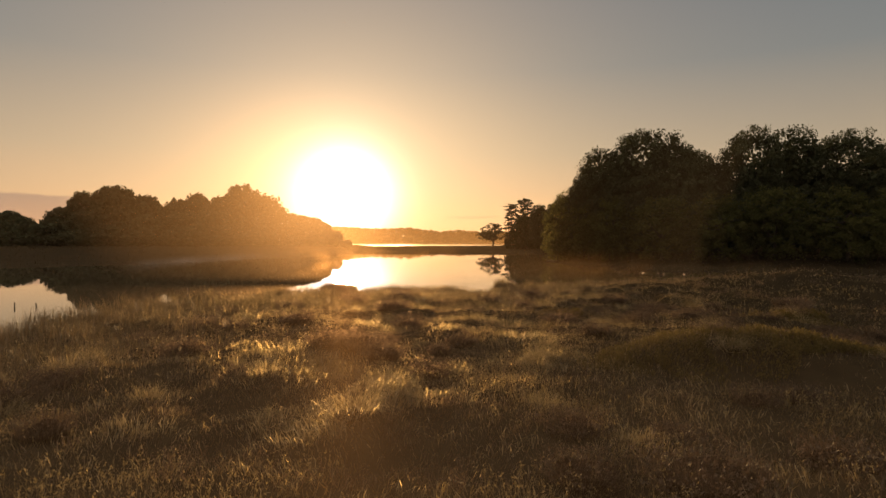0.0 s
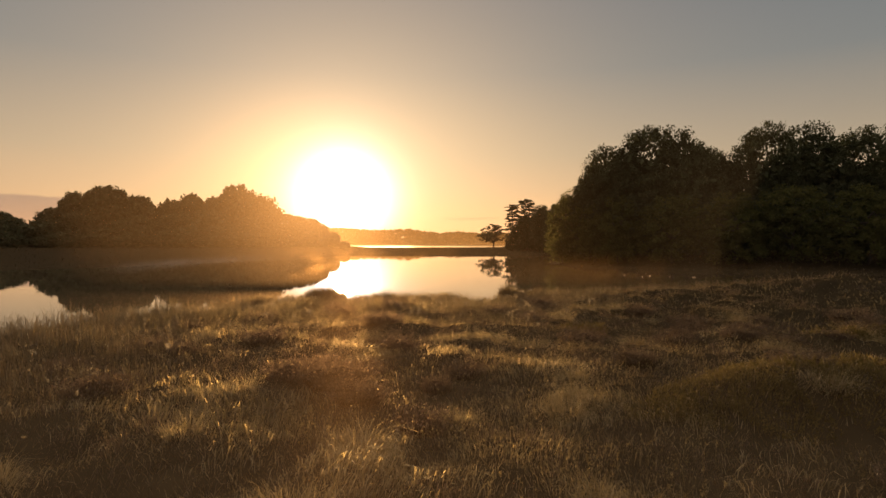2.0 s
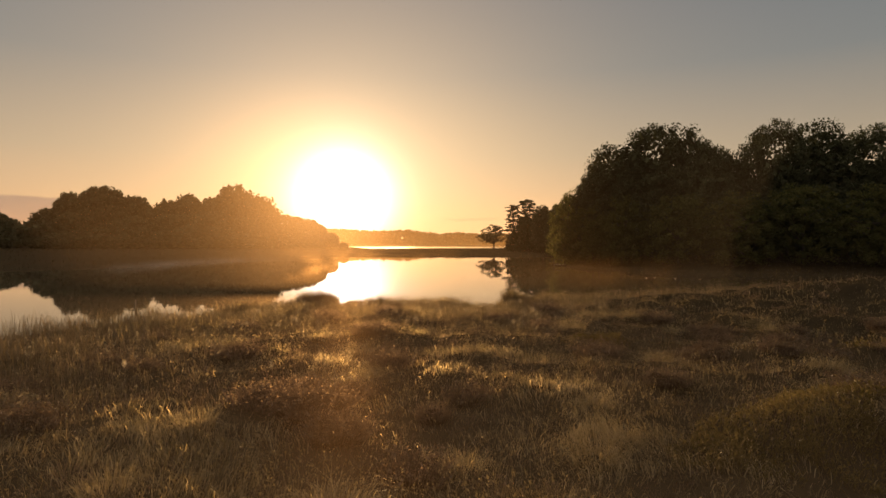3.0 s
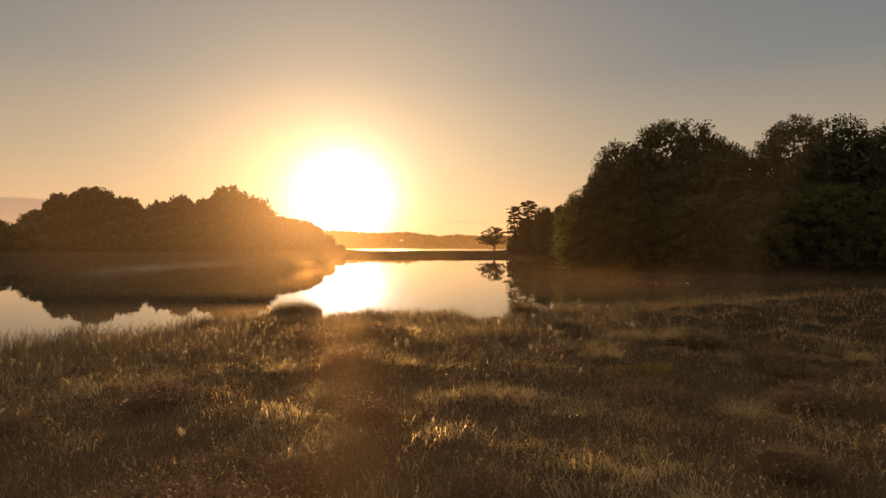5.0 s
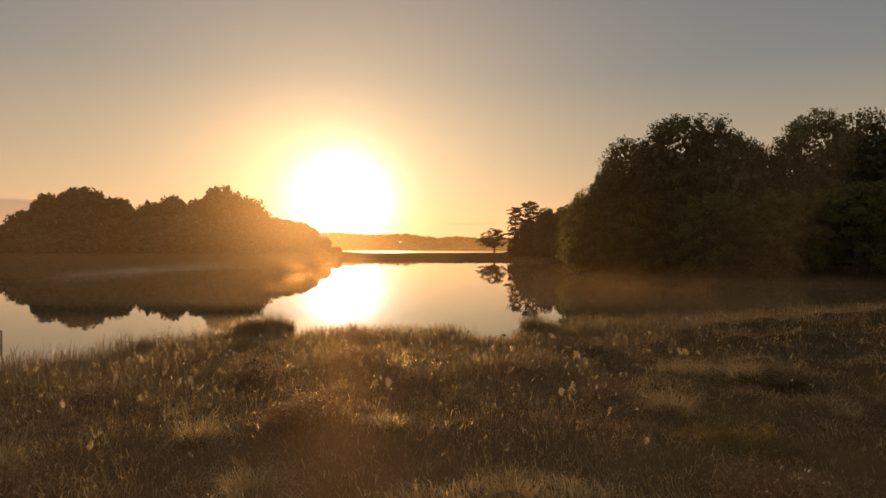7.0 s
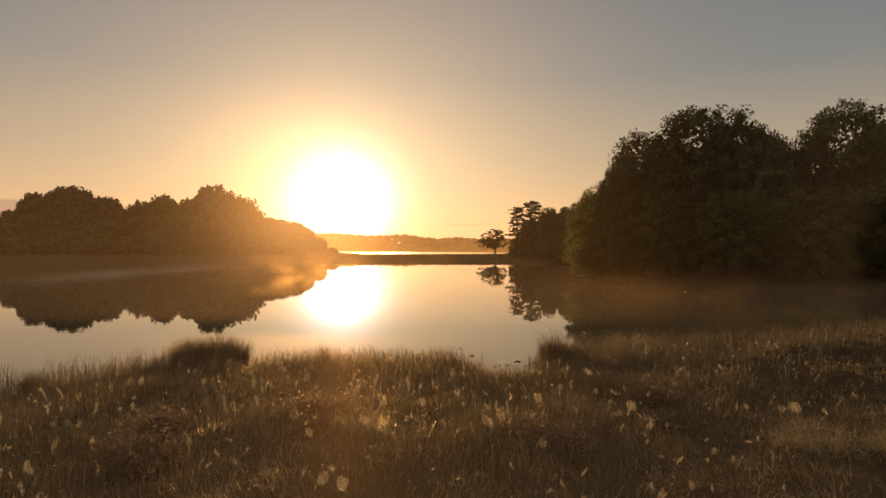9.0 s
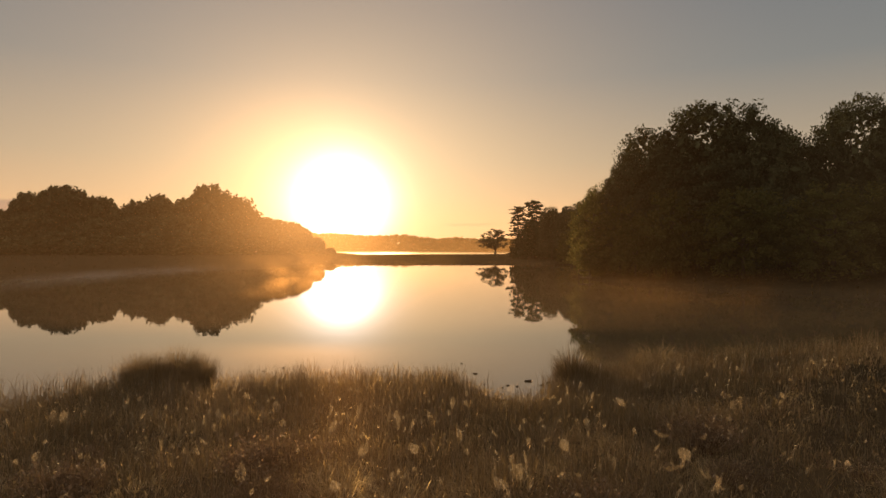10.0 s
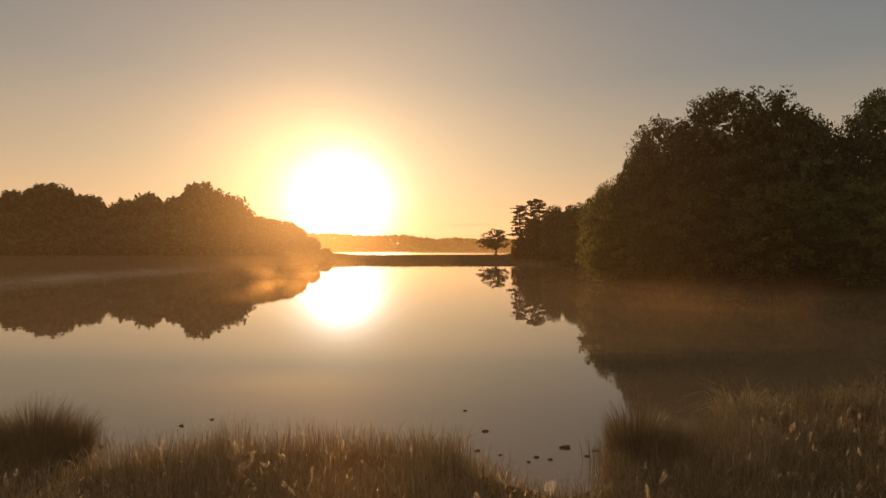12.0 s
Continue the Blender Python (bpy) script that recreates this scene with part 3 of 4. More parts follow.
# ---- mist ----
def mist_bank(name, points, top, density, patch, label, forward=0.1, ragged_by=0.85, fringe=0.3, colour=(1.0, 0.60, 0.27), foot_range=None, spread=0.62):
    """A thin drifting bank: an upright soft layer along a bent line."""
    v, loops = [], []
    for i, (x, y) in enumerate(points):
        v += [(x, y, -0.04), (x, y, top)]
    for i in range(len(points) - 1):
        loops += [2 * i, 2 * i + 2, 2 * i + 3, 2 * i + 1]
    ob = raw_mesh(name, np.array(v), np.array(loops), np.full(len(points) - 1, 4), misty("drifting_mist", density, top, patch, colour, forward, ragged_by, fringe, 1 if abs(points[-1][1] - points[0][1]) > abs(points[-1][0] - points[0][0]) else 0, foot_range, spread))
    return tagged(ob, label, "mist", kind="stuff")


def arc(x0, x1, y, bow, n=24):
    return [(x0 + (x1 - x0) * i / n, y + bow * math.sin(i * 0.9) + 4 * math.sin(i * 0.31)) for i in range(n + 1)]


WARM = (1.0, 0.56, 0.22)
mist_bank("mist", [(1, 63), (10, 56.5), (20, 52.5), (28, 51), (38, 50.5)], 2.2, 0.045, 0.22, "thin golden mist drifting low over the bay", 0.05, 0.8, 0.45, WARM)
mist_bank("mist", [(4, 74), (12, 66), (20, 60.5), (30, 57), (40, 56.5)], 2.6, 0.04, 0.22, "thin golden mist drifting low over the bay", 0.05, 0.8, 0.45, WARM)
mist_bank("mist", arc(-44, 6, 103, 1.5), 3.6, 0.15, 0.16, "thin golden mist drifting low over the lake", 0.06, 1.0, 0.45, WARM)
mist_bank("mist", [(-29, 85), (-24, 84), (-17, 83), (-10, 82)], 2.6, 0.22, 0.22, "golden mist drifting low over the lake", 0.10, 1.0, 0.5, WARM)
mist_bank("mist", [(-35, 62), (-36.5, 72), (-37, 84), (-36, 96), (-32.5, 108), (-28, 116)], 0.9, 0.30, 0.10, "pale mist lying along the shore across the lake", 0.0, 0.5, 0.4, (0.9, 0.84, 0.78))
# haze sheet that also stands in for lens glare around the sun
mist_bank("haze", [(-62, 46), (-40, 43), (-20, 41.5), (0, 41), (6, 41.2), (13, 42)], 21, 0.040, 0.05, "faint warm morning haze over the lake, doubling as lens glare", 0.14, 0.2, 0.17, (1.0, 0.64, 0.36), (0.0, 0.6), 0.58)
# thin sheet added to lift the dark right wood as lens glare would
mist_bank("haze", [(4, 42.6), (14, 44), (27, 47.5), (40, 50), (58, 51)], 24, 0.009, 0.05, "faint veil over the bay standing in for lens glare", 0.0, 0.2, 0.3, (1.0, 0.78, 0.6))
mist_bank("haze", arc(-460, 340, 236, 2.0, 40), 26, 0.21, 0.02, "faint warm morning haze before the far woods", 0.02, 0.3)
mist_bank("mist", arc(-120, 60, 300, 1.0, 40), 1.1, 0.6, 0.05, "bright mist lying on the second lake", 0.2, 0.5, 0.2, (1.0, 0.9, 0.75), None, 0.7)


def shade_lift_veil():
    """One thin level sheet added just above the heath to lift its shade, fading out at its borders."""
    m, nt, out = material("shade_lift_veil")
    tc = nt.nodes.new("ShaderNodeTexCoord")
    sep = nt.nodes.new("ShaderNodeSeparateXYZ")
    nt.links.new(tc.outputs["Generated"], sep.inputs[0])
    fades = []
    for axis, fringe in ((0, 0.38), (1, 0.12)):
        fold = nt.nodes.new("ShaderNodeMath")
        fold.operation = "PINGPONG"
        fold.inputs[1].default_value = 0.5
        nt.links.new(sep.outputs[axis], fold.inputs[0])
        edge = nt.nodes.new("ShaderNodeMapRange")
        edge.interpolation_type = "SMOOTHSTEP"
        edge.inputs[1].default_value, edge.inputs[2].default_value = 0.0, fringe
        nt.links.new(fold.outputs[0], edge.inputs[0])
        fades.append(edge.outputs[0])
    both = nt.nodes.new("ShaderNodeMath")
    both.operation = "MULTIPLY"
    nt.links.new(fades[0], both.inputs[0])
    nt.links.new(fades[1], both.inputs[1])
    amount = nt.nodes.new("ShaderNodeMath")
    amount.operation = "MULTIPLY"
    amount.inputs[1].default_value = 0.024
    nt.links.new(both.outputs[0], amount.inputs[0])
    soft = nt.nodes.new("ShaderNodeBsdfDiffuse")
    soft.inputs[0].default_value = (1.0, 0.58, 0.28, 1)
    sheen = nt.nodes.new("ShaderNodeBsdfGlossy")
    sheen.inputs[0].default_value = (1.0, 0.62, 0.32, 1)
    sheen.inputs["Roughness"].default_value = 0.5
    blend = nt.nodes.new("ShaderNodeMixShader")
    blend.inputs[0].default_value = 0.3
    nt.links.new(soft.outputs[0], blend.inputs[1])
    nt.links.new(sheen.outputs[0], blend.inputs[2])
    clear = nt.nodes.new("ShaderNodeBsdfTransparent")
    mix = nt.nodes.new("ShaderNodeMixShader")
    nt.links.new(amount.outputs[0], mix.inputs[0])
    nt.links.new(clear.outputs[0], mix.inputs[1])
    nt.links.new(blend.outputs[0], mix.inputs[2])
    nt.links.new(mix.outputs[0], out.inputs[0])
    bm = bmesh.new()
    bmesh.ops.create_grid(bm, x_segments=6, y_segments=6, size=1.0, matrix=Matrix.Translation((-5, 17.5, 0.95)) @ Matrix.Diagonal((17, 17.5, 1, 1)))
    return tagged(part("mist", bm, m), "faint level veil added over the dewy heath to lift its shade", "mist", kind="stuff")


shade_lift_veil()


# ---- the heath ----
def blades(name, x, y, z, h, w, lean, mat, rng, parent=None, heading=None):
    """Grass blades or stems: each bends over from its root, in one mesh."""
    n = len(x)
    a = rng.uniform(0, 2 * np.pi, n) if heading is None else heading
    f = rng.uniform(0, 2 * np.pi, n)
    root = np.column_stack((x, y, z))
    bend = np.column_stack((np.cos(a), np.sin(a), np.zeros(n))) * (h * lean)[:, None]
    side = np.column_stack((np.cos(f), np.sin(f), np.zeros(n))) * (w * 0.5)[:, None]
    up = np.column_stack((np.zeros(n), np.zeros(n), h))
    mid = root + up * 0.6 + bend * 0.3
    tip = root + up * (1 - 0.35 * lean ** 2)[:, None] + bend
    v = np.stack((root - side, root + side, mid + side * 0.85, mid - side * 0.85, tip), axis=1).reshape(-1, 3)
    b = np.arange(n)[:, None] * 5
    loops = (b + np.array([0, 1, 2, 3, 3, 2, 4])[None, :]).ravel()
    return raw_mesh(name, v, loops, np.tile([4, 3], n), mat, parent)


def scatter(rng, n, x0, x1, y0, y1):
    """Roots on the heath, thinning out with the distance from which they are seen; with their distance from the shore."""
    x = rng.uniform(x0, x1, n)
    y = rng.uniform(y0, y1, n)
    reach = np.maximum(6.5, np.abs(x) * 1.35)
    keep = rng.random(n) < (6.5 / reach) ** 1.5
    x, y = x[keep], y[keep]
    d = outside(LAKE, x, y)
    keep = d > -0.5
    return x[keep], y[keep], d[keep]


def widen(x):
    return np.maximum(1.0, np.abs(x) * 1.35 / 6.5) ** 0.6


def heath_kind(x, y, d):
    """1 where heather grows, 0 where grass does; rushes take over by the water."""
    k = vnoise(x * 0.45 + 3, y * 0.45, 21) * 0.6 + vnoise(x * 1.2, y * 1.2, 22) * 0.4
    k = k + 0.25 * smooth(16, 26, x) + 0.46 * smooth(2.0, 5, x) * smooth(14, 18, y) + 0.25 * smooth(3, 5, x) * smooth(13, 11.5, y) + 0.10 * smooth(14, 17, y) * smooth(27, 23, y) + 0.05 * smooth(10, 7, y) - 0.35 * smooth(7, 3, d)
    return smooth(0.40, 0.57, k)


def inlet(x, y):
    """1 at the two small muddy inlets of the shore, where few rushes stand."""
    return np.maximum(np.exp(-((x - 2.2) / 0.9) ** 2 - ((y - 32.6) / 0.9) ** 2), np.exp(-((x + 4.8) / 0.6) ** 2 - ((y - 33.4) / 0.8) ** 2))


def shade_gap(x, y):
    """1 before the scrub mound, where plants are left out so dark soil stands in for shade."""
    return np.exp(-((x - 7.2) / 3.2) ** 2 - ((y - 12.1) / 1.1) ** 2)


rng = np.random.default_rng(71)
# straw-coloured grass in tufts
x, y, d = scatter(rng, 2500000, -26, 40, 3.5, 48)
tuft = vnoise(x * 1.1, y * 1.1, 11) * 0.5 + vnoise(x * 3.2, y * 3.2, 12) * 0.5
heathy = heath_kind(x, y, d)
zone = (smooth(3.0, 9.0, d) * 0.85 + 0.15) * (1 - 0.85 * heathy) * (1 - 0.95 * shade_gap(x, y))
keep = rng.random(len(x)) < zone * (0.22 + 0.78 * smooth(0.30, 0.66, tuft)) * 0.7
x, y, d, tuft, heathy = x[keep], y[keep], d[keep], tuft[keep], heathy[keep]
h = (0.09 + 0.31 * tuft ** 1.4) * rng.uniform(0.45, 1.3, len(x)) * (1 - 0.2 * heathy)
swirl = vnoise(x * 0.7, y * 0.7, 14) * 12 + rng.normal(size=len(x)) * 1.1
tagged(blades("grass", x, y, land(x, y, d) - 0.02, h, 0.0085 * widen(x) * rng.uniform(0.4, 1.3, len(x)), rng.uniform(0.4, 1.55, len(x)), M_STRAW, rng, heading=swirl),
       "tufted straw-brown moor grass, wet with dew", "grass", kind="stuff")

# rushes along the water
x, y, d = scatter(rng, 2300000, -26, 40, 6, 48)
stand = vnoise(x * 1.4, y * 1.4, 15) * 0.6 + vnoise(x * 3.5, y * 3.5, 17) * 0.4
keep = rng.random(len(x)) < smooth(9.5, 3.0, d) * smooth(-0.5, 0.15, d) * (0.5 + 0.5 * smooth(0.3, 0.6, stand)) * 0.8 * (1 + 0.7 * smooth(2.0, 0.4, d)) * (1 - 0.65 * smooth(2.5, 5, x) * smooth(2.5, 4.5, d)) * (1 - 0.85 * inlet(x, y)) * (1 - 0.55 * smooth(5, 9, x))
x, y, d, stand = x[keep], y[keep], d[keep], stand[keep]
h = (0.17 + 0.44 * stand) * (1 - 0.45 * inlet(x, y)) * rng.uniform(0.4, 1.2, len(x)) * (1.0 + 0.4 * smooth(2.5, 0.5, d) * vnoise(x * 2.3, y * 2.3, 19) * 1.6) * (1 + 0.25 * smooth(-7, -9.5, x))
tagged(blades("rushes", x, y, np.maximum(land(x, y, d), -0.1) - 0.02, h, 0.0072 * widen(x) * rng.uniform(0.4, 1.2, len(x)), rng.uniform(0.02, 0.75, len(x)), M_RUSH, rng),
       "dark upright rushes crowding the lake edge", "rushes", kind="stuff")


def stubble(name, x, y, z, h, w, mat, rng):
    """Short single spikes, one triangle each."""
    n = len(x)
    a, f = rng.uniform(0, 2 * np.pi, n), rng.uniform(0, 2 * np.pi, n)
    root = np.column_stack((x, y, z))
    side = np.column_stack((np.cos(f), np.sin(f), np.zeros(n))) * (w * 0.5)[:, None]
    tip = root + np.column_stack((np.cos(a) * h * 0.7, np.sin(a) * h * 0.7, h))
    v = np.stack((root - side, root + side, tip), axis=1).reshape(-1, 3)
    return raw_mesh(name, v, np.arange(len(v)), np.full(n, 3), mat)


x, y, d = scatter(rng, 700000, -26, 40, 3.5, 48)
keep = (d > 0.05) & (rng.random(len(x)) > shade_gap(x, y))
x, y, d = x[keep], y[keep], d[keep]
tagged(stubble("short_sedge", x, y, land(x, y, d) - 0.015, rng.uniform(0.05, 0.17, len(x)), 0.010 * widen(x) * rng.uniform(0.6, 1.3, len(x)), M_SEDGE, rng),
       "short brown sedge and moss between the tufts", "sedge", kind="stuff")

# pale seed heads and dew-white tips standing among the rushes and the grass
x, y, d = scatter(rng, 150000, -18, 24, 4, 42)
keep = (d > 0.2) & (rng.random(len(x)) < 0.05 + 0.35 * smooth(9, 4, d))
x, y, d = x[keep], y[keep], d[keep]
z = land(x, y, d) + rng.uniform(0.16, 0.42, len(x))
tagged(stubble("seed_heads", x, y, z, rng.uniform(0.025, 0.065, len(x)), 0.006 * widen(x) * rng.uniform(0.6, 1.5, len(x)), M_TIPS, rng),
       "pale dew-soaked seed heads above the rushes", "seed heads", kind="stuff")

# dry grass on the low spit and along the far banks
x = np.concatenate((rng.uniform(-40, 30, 9000), rng.uniform(-110, -30, 9000), rng.uniform(12, 75, 7000)))
y = np.concatenate((rng.uniform(126, 215, 9000), rng.uniform(45, 150, 9000), rng.uniform(54, 128, 7000)))
d = np.minimum(outside(LAKE, x, y), outside(FAR_LAKE, x, y))
keep = (d > -0.3) & (rng.random(len(x)) < 0.25 + smooth(14, 1, d))
x, y, d = x[keep], y[keep], d[keep]
tagged(blades("bank_grass", x, y, land(x, y, d) - 0.05, rng.uniform(0.15, 0.45, len(x)), rng.uniform(0.05, 0.14, len(x)), rng.uniform(0.1, 0.7, len(x)), M_REED, rng),
       "rough dry grass along the far banks", "grass", kind="stuff")


def sprigs(name, x, y, z, h, w, lean, heading, mat, rng, leaves, leaf):
    """Woody sprigs: a bent stem with small leaf or flower flakes towards its tip."""
    n = len(x)
    f = rng.uniform(0, 2 * np.pi, n)
    root = np.column_stack((x, y, z))
    bend = np.column_stack((np.cos(heading), np.sin(heading), np.zeros(n))) * (h * lean)[:, None]
    side = np.column_stack((np.cos(f), np.sin(f), np.zeros(n))) * (w * 0.5)[:, None]
    tip = root + bend + np.column_stack((np.zeros(n), np.zeros(n), h))
    vs = [np.stack((root - side, root + side, tip), axis=1).reshape(-1, 3)]
    ls = [np.arange(n * 3)]
    sizes = [np.full(n, 3)]
    start = n * 3
    for k in range(leaves):
        t = rng.uniform(0.45, 1.05, n)[:, None]
        p = root + (tip - root) * t
        s = (leaf * rng.uniform(0.5, 1.4, n) * widen(x))[:, None]
        u = rand_dirs(rng, n)
        u[:, 2] = np.abs(u[:, 2]) + 0.4
        u /= np.linalg.norm(u, axis=1)[:, None]
        c = np.cross(u, rand_dirs(rng, n)) * 0.6
        vs.append(np.stack((p, p + (u + c) * s * 0.6, p + u * s * 1.5, p + (u - c) * s * 0.6), axis=1).reshape(-1, 3))
        ls.append(np.arange(n * 4) + start)
        sizes.append(np.full(n, 4))
        start += n * 4
    return raw_mesh(name, np.concatenate(vs), np.concatenate(ls), np.concatenate(sizes), mat)


# heather cushions
cx, cy, cd = scatter(rng, 12000, -24, 38, 4, 46)
keep = (rng.random(len(cx)) < heath_kind(cx, cy, cd) * 0.9 + 0.05) & (cd > 0.8) & (shade_gap(cx, cy) < 0.4)
cx, cy, cd = cx[keep], cy[keep], cd[keep]
per = 20
cr = rng.uniform(0.10, 0.30, len(cx))
m = len(cx) * per
x, y = np.repeat(cx, per), np.repeat(cy, per)
r = np.repeat(cr, per)
a, q = rng.uniform(0, 2 * np.pi, m), np.sqrt(rng.random(m))
x, y = x + np.cos(a) * q * r, y + np.sin(a) * q * r
h = (0.07 + 0.75 * r * np.sqrt(1.05 - q ** 2)) * rng.uniform(0.75, 1.2, m)
tagged(sprigs("heather", x, y, land(x, y) - 0.02, h, np.full(m, 0.006), 0.15 + 0.55 * q, a, M_HEATHER, rng, 3, 0.017), "brown faded heather in low wiry cushions", "heather", kind="stuff")

# dark fruiting rush stems standing above the water's edge
x, y, d = scatter(rng, 120000, -16, 14, 24, 40)
keep = (d > -0.25) & (inlet(x, y) < 0.35) & (rng.random(len(x)) < 0.5 * smooth(2.4, 0.3, d) * smooth(0.35, 0.6, vnoise(x * 1.6, y * 1.6, 35)))
x, y, d = x[keep], y[keep], d[keep]
m = len(x)
tagged(sprigs("fruiting_rushes", x, y, np.maximum(land(x, y, d), -0.1) - 0.02, rng.uniform(0.42, 0.78, m), np.full(m, 0.006), rng.uniform(0.02, 0.4, m), rng.uniform(0, 6.28, m), M_FRUIT, rng, 4, 0.011),
       "dark brown rush stems with small clustered seed heads", "rushes", kind="stuff")

# green bilberry scrub over the mound and in patches
pts = [(5.2, 13.4, 1.5, 1800), (7.4, 13.8, 1.8, 2000), (3.8, 13.0, 0.9, 700), (9.8, 14.6, 1.6, 1400), (4.6, 22.0, 1.0, 900), (12, 20, 1.8, 1200)]
xs, ys, qs = [], [], []
for px, py, pr, n in pts:
    a, q = rng.uniform(0, 2 * np.pi, n), np.sqrt(rng.random(n))
    q = q * (0.75 + 0.25 * np.sin(a * 3 + px))
    xs.append(px + np.cos(a) * q * pr)
    ys.append(py + np.sin(a) * q * pr)
    qs.append(q)
x, y, q = np.concatenate(xs), np.concatenate(ys), np.concatenate(qs)
m = len(x)
tagged(sprigs("bilberry_scrub", x, y, land(x, y) - 0.02, (0.12 + 0.13 * (1 - q)) * rng.uniform(0.6, 1.3, m), np.full(m, 0.006), rng.uniform(0.1, 0.6, m), rng.uniform(0, 6.28, m), M_GREEN, rng, 4, 0.028),
       "low green leafy bilberry scrub over a mound", "scrub", kind="stuff")


# bog myrtle: thin leafy sprays in loose patches, its leaves yellowing
x, y, d = scatter(rng, 95000, -16, 24, 4, 32)
patchy = vnoise(x * 0.5 + 9, y * 0.5, 31) * 0.6 + vnoise(x * 1.7, y * 1.7, 32) * 0.4
keep = (d > 3) & (shade_gap(x, y) < 0.35) & (rng.random(len(x)) < smooth(0.46, 0.70, patchy) * (0.4 + 0.6 * smooth(15, 9, y)))
x, y, d = x[keep], y[keep], d[keep]
m = len(x)
tagged(sprigs("bog_myrtle", x, y, land(x, y, d) - 0.02, rng.uniform(0.14, 0.36, m), np.full(m, 0.005), rng.uniform(0.05, 0.5, m), rng.uniform(0, 6.28, m), M_MYRTLE, rng, 6, 0.022),
       "loose yellowing bog myrtle sprays among the heather", "bog myrtle", kind="stuff")


# ---- single tussocks, each a thing ----
def tussock(seed, count, radius, tall, mat, label, category, arching=0.0):
    """A sheaf of blades out of one root; arching ones bend far over in all directions."""
    rng = np.random.default_rng(seed)
    root = new("rush_tussock" if arching == 0 else "grass_tussock")
    tagged(root, label, category)
    a = rng.uniform(0, 2 * np.pi, count)
    q = np.sqrt(rng.random(count))
    h = tall * (1.0 - 0.30 * q ** 2) * rng.uniform(0.4, 1.4, count) ** (1 + arching)
    lean = q * 0.55 * radius / tall * rng.uniform(0.5, 1.9, count) + arching * rng.uniform(0.2, 1.5, count) ** 1.5
    blades("blade_sheaf", np.cos(a) * q * radius * 0.55, np.sin(a) * q * radius * 0.55, np.full(count, -0.08), h, (0.008 - 0.003 * arching) * rng.uniform(0.5, 1.2, count),
           lean, mat, rng, root, heading=a + rng.normal(size=count) * (0.4 + 0.7 * arching))
    bm = bmesh.new()
    bmesh.ops.create_icosphere(bm, subdivisions=2, radius=1.0)
    for v in bm.verts:
        k = 1 + 0.25 * (noise.noise(v.co * 2.3 + Vector((seed, 0, 0))))
        v.co = Vector((v.co.x * radius * 0.55 * k, v.co.y * radius * 0.55 * k, v.co.z * tall * 0.20 * k))
    part("root_mound", bm, M_SOIL, root, "dark matted peat base")
    return root


TUS = "dense dark rush tussock standing up at the water's edge"
kinds = [tussock(81, 1700, 0.80, 0.95, M_RUSH, TUS, "tussock"), tussock(82, 1500, 0.66, 0.90, M_RUSH, TUS, "tussock"), tussock(83, 800, 0.55, 0.52, M_STRAW, "arching straw-coloured grass tussock on the heath", "tussock", 0.75)]
spots = [(0, -5.8, 33.9, 0.86), (1, 3.35, 33.65, 0.95), (2, 6.1, 36.0, 1.25), (0, -5.3, 33.9, 0.72), (0, -6.6, 33.7, 0.74), (1, -6.1, 33.4, 0.8), (1, 4.0, 34.0, 0.6), (1, -5.4, 33.4, 0.55),
         (2, 4.6, 33.8, 0.7), (2, 8.6, 36.5, 0.9), (2, 5.6, 34.6, 0.7), (1, -8.4, 30.4, 0.55), (1, 3.3, 34.2, 0.6)]
used = set()
for k, x, y, s in spots:
    ob = kinds[k] if k not in used else copy_thing(kinds[k], Matrix())
    used.add(k)
    set_tree(ob, x, y, x * 77 % 360, (s, s, s))
    tagged(ob, group="tussocks at the shore" if k < 2 else "straw tussocks")
trng = np.random.default_rng(84)
for i in range(46):
    x, y = float(trng.uniform(-8, 12)), float(trng.uniform(6, 28))
    if outside(LAKE, np.array([x]), np.array([y]))[0] < 2.5 or shade_gap(x, y) > 0.3:
        continue
    s = float(trng.uniform(0.45, 0.85))
    ob = copy_thing(kinds[2], Matrix())
    set_tree(ob, x, y, float(trng.uniform(0, 360)), (s * 1.15, s * 1.15, s))


# ---- heather bushes, each a thing ----
def heather_bush(seed, count, radius, tall):
    rng = np.random.default_rng(seed)
    root = new("heather_bush")
    tagged(root, "rounded wiry brown heather bush on the heath", "heather bush", "heather bushes on the heath")
    a, q = rng.uniform(0, 2 * np.pi, count), np.sqrt(rng.random(count))
    lump = 1 + 0.2 * np.sin(a * 3 + seed) * q
    x, y = np.cos(a) * q * radius * 0.6, np.sin(a) * q * radius * 0.6
    h = tall * np.sqrt(1.12 - q ** 2) * lump * rng.uniform(0.7, 1.15, count)
    ob = sprigs("foliage", x, y, np.full(count, -0.03), h, np.full(count, 0.007), 0.9 * q * radius / tall * rng.uniform(0.4, 1.1, count), a, M_HEATHER, rng, 3, 0.021)
    ob.parent = root
    bm = bmesh.new()
    limb(bm, (0, 0, -0.06), (0.02, 0.01, tall * 0.4), 0.03, 0.012, 6, 0.02)
    part("stem", bm, M_BARK, root)
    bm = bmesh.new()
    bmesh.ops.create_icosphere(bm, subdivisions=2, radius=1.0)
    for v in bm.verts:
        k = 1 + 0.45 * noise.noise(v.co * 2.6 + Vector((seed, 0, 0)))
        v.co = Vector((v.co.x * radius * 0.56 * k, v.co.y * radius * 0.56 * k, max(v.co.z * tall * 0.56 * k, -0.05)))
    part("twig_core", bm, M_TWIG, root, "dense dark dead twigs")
    return root


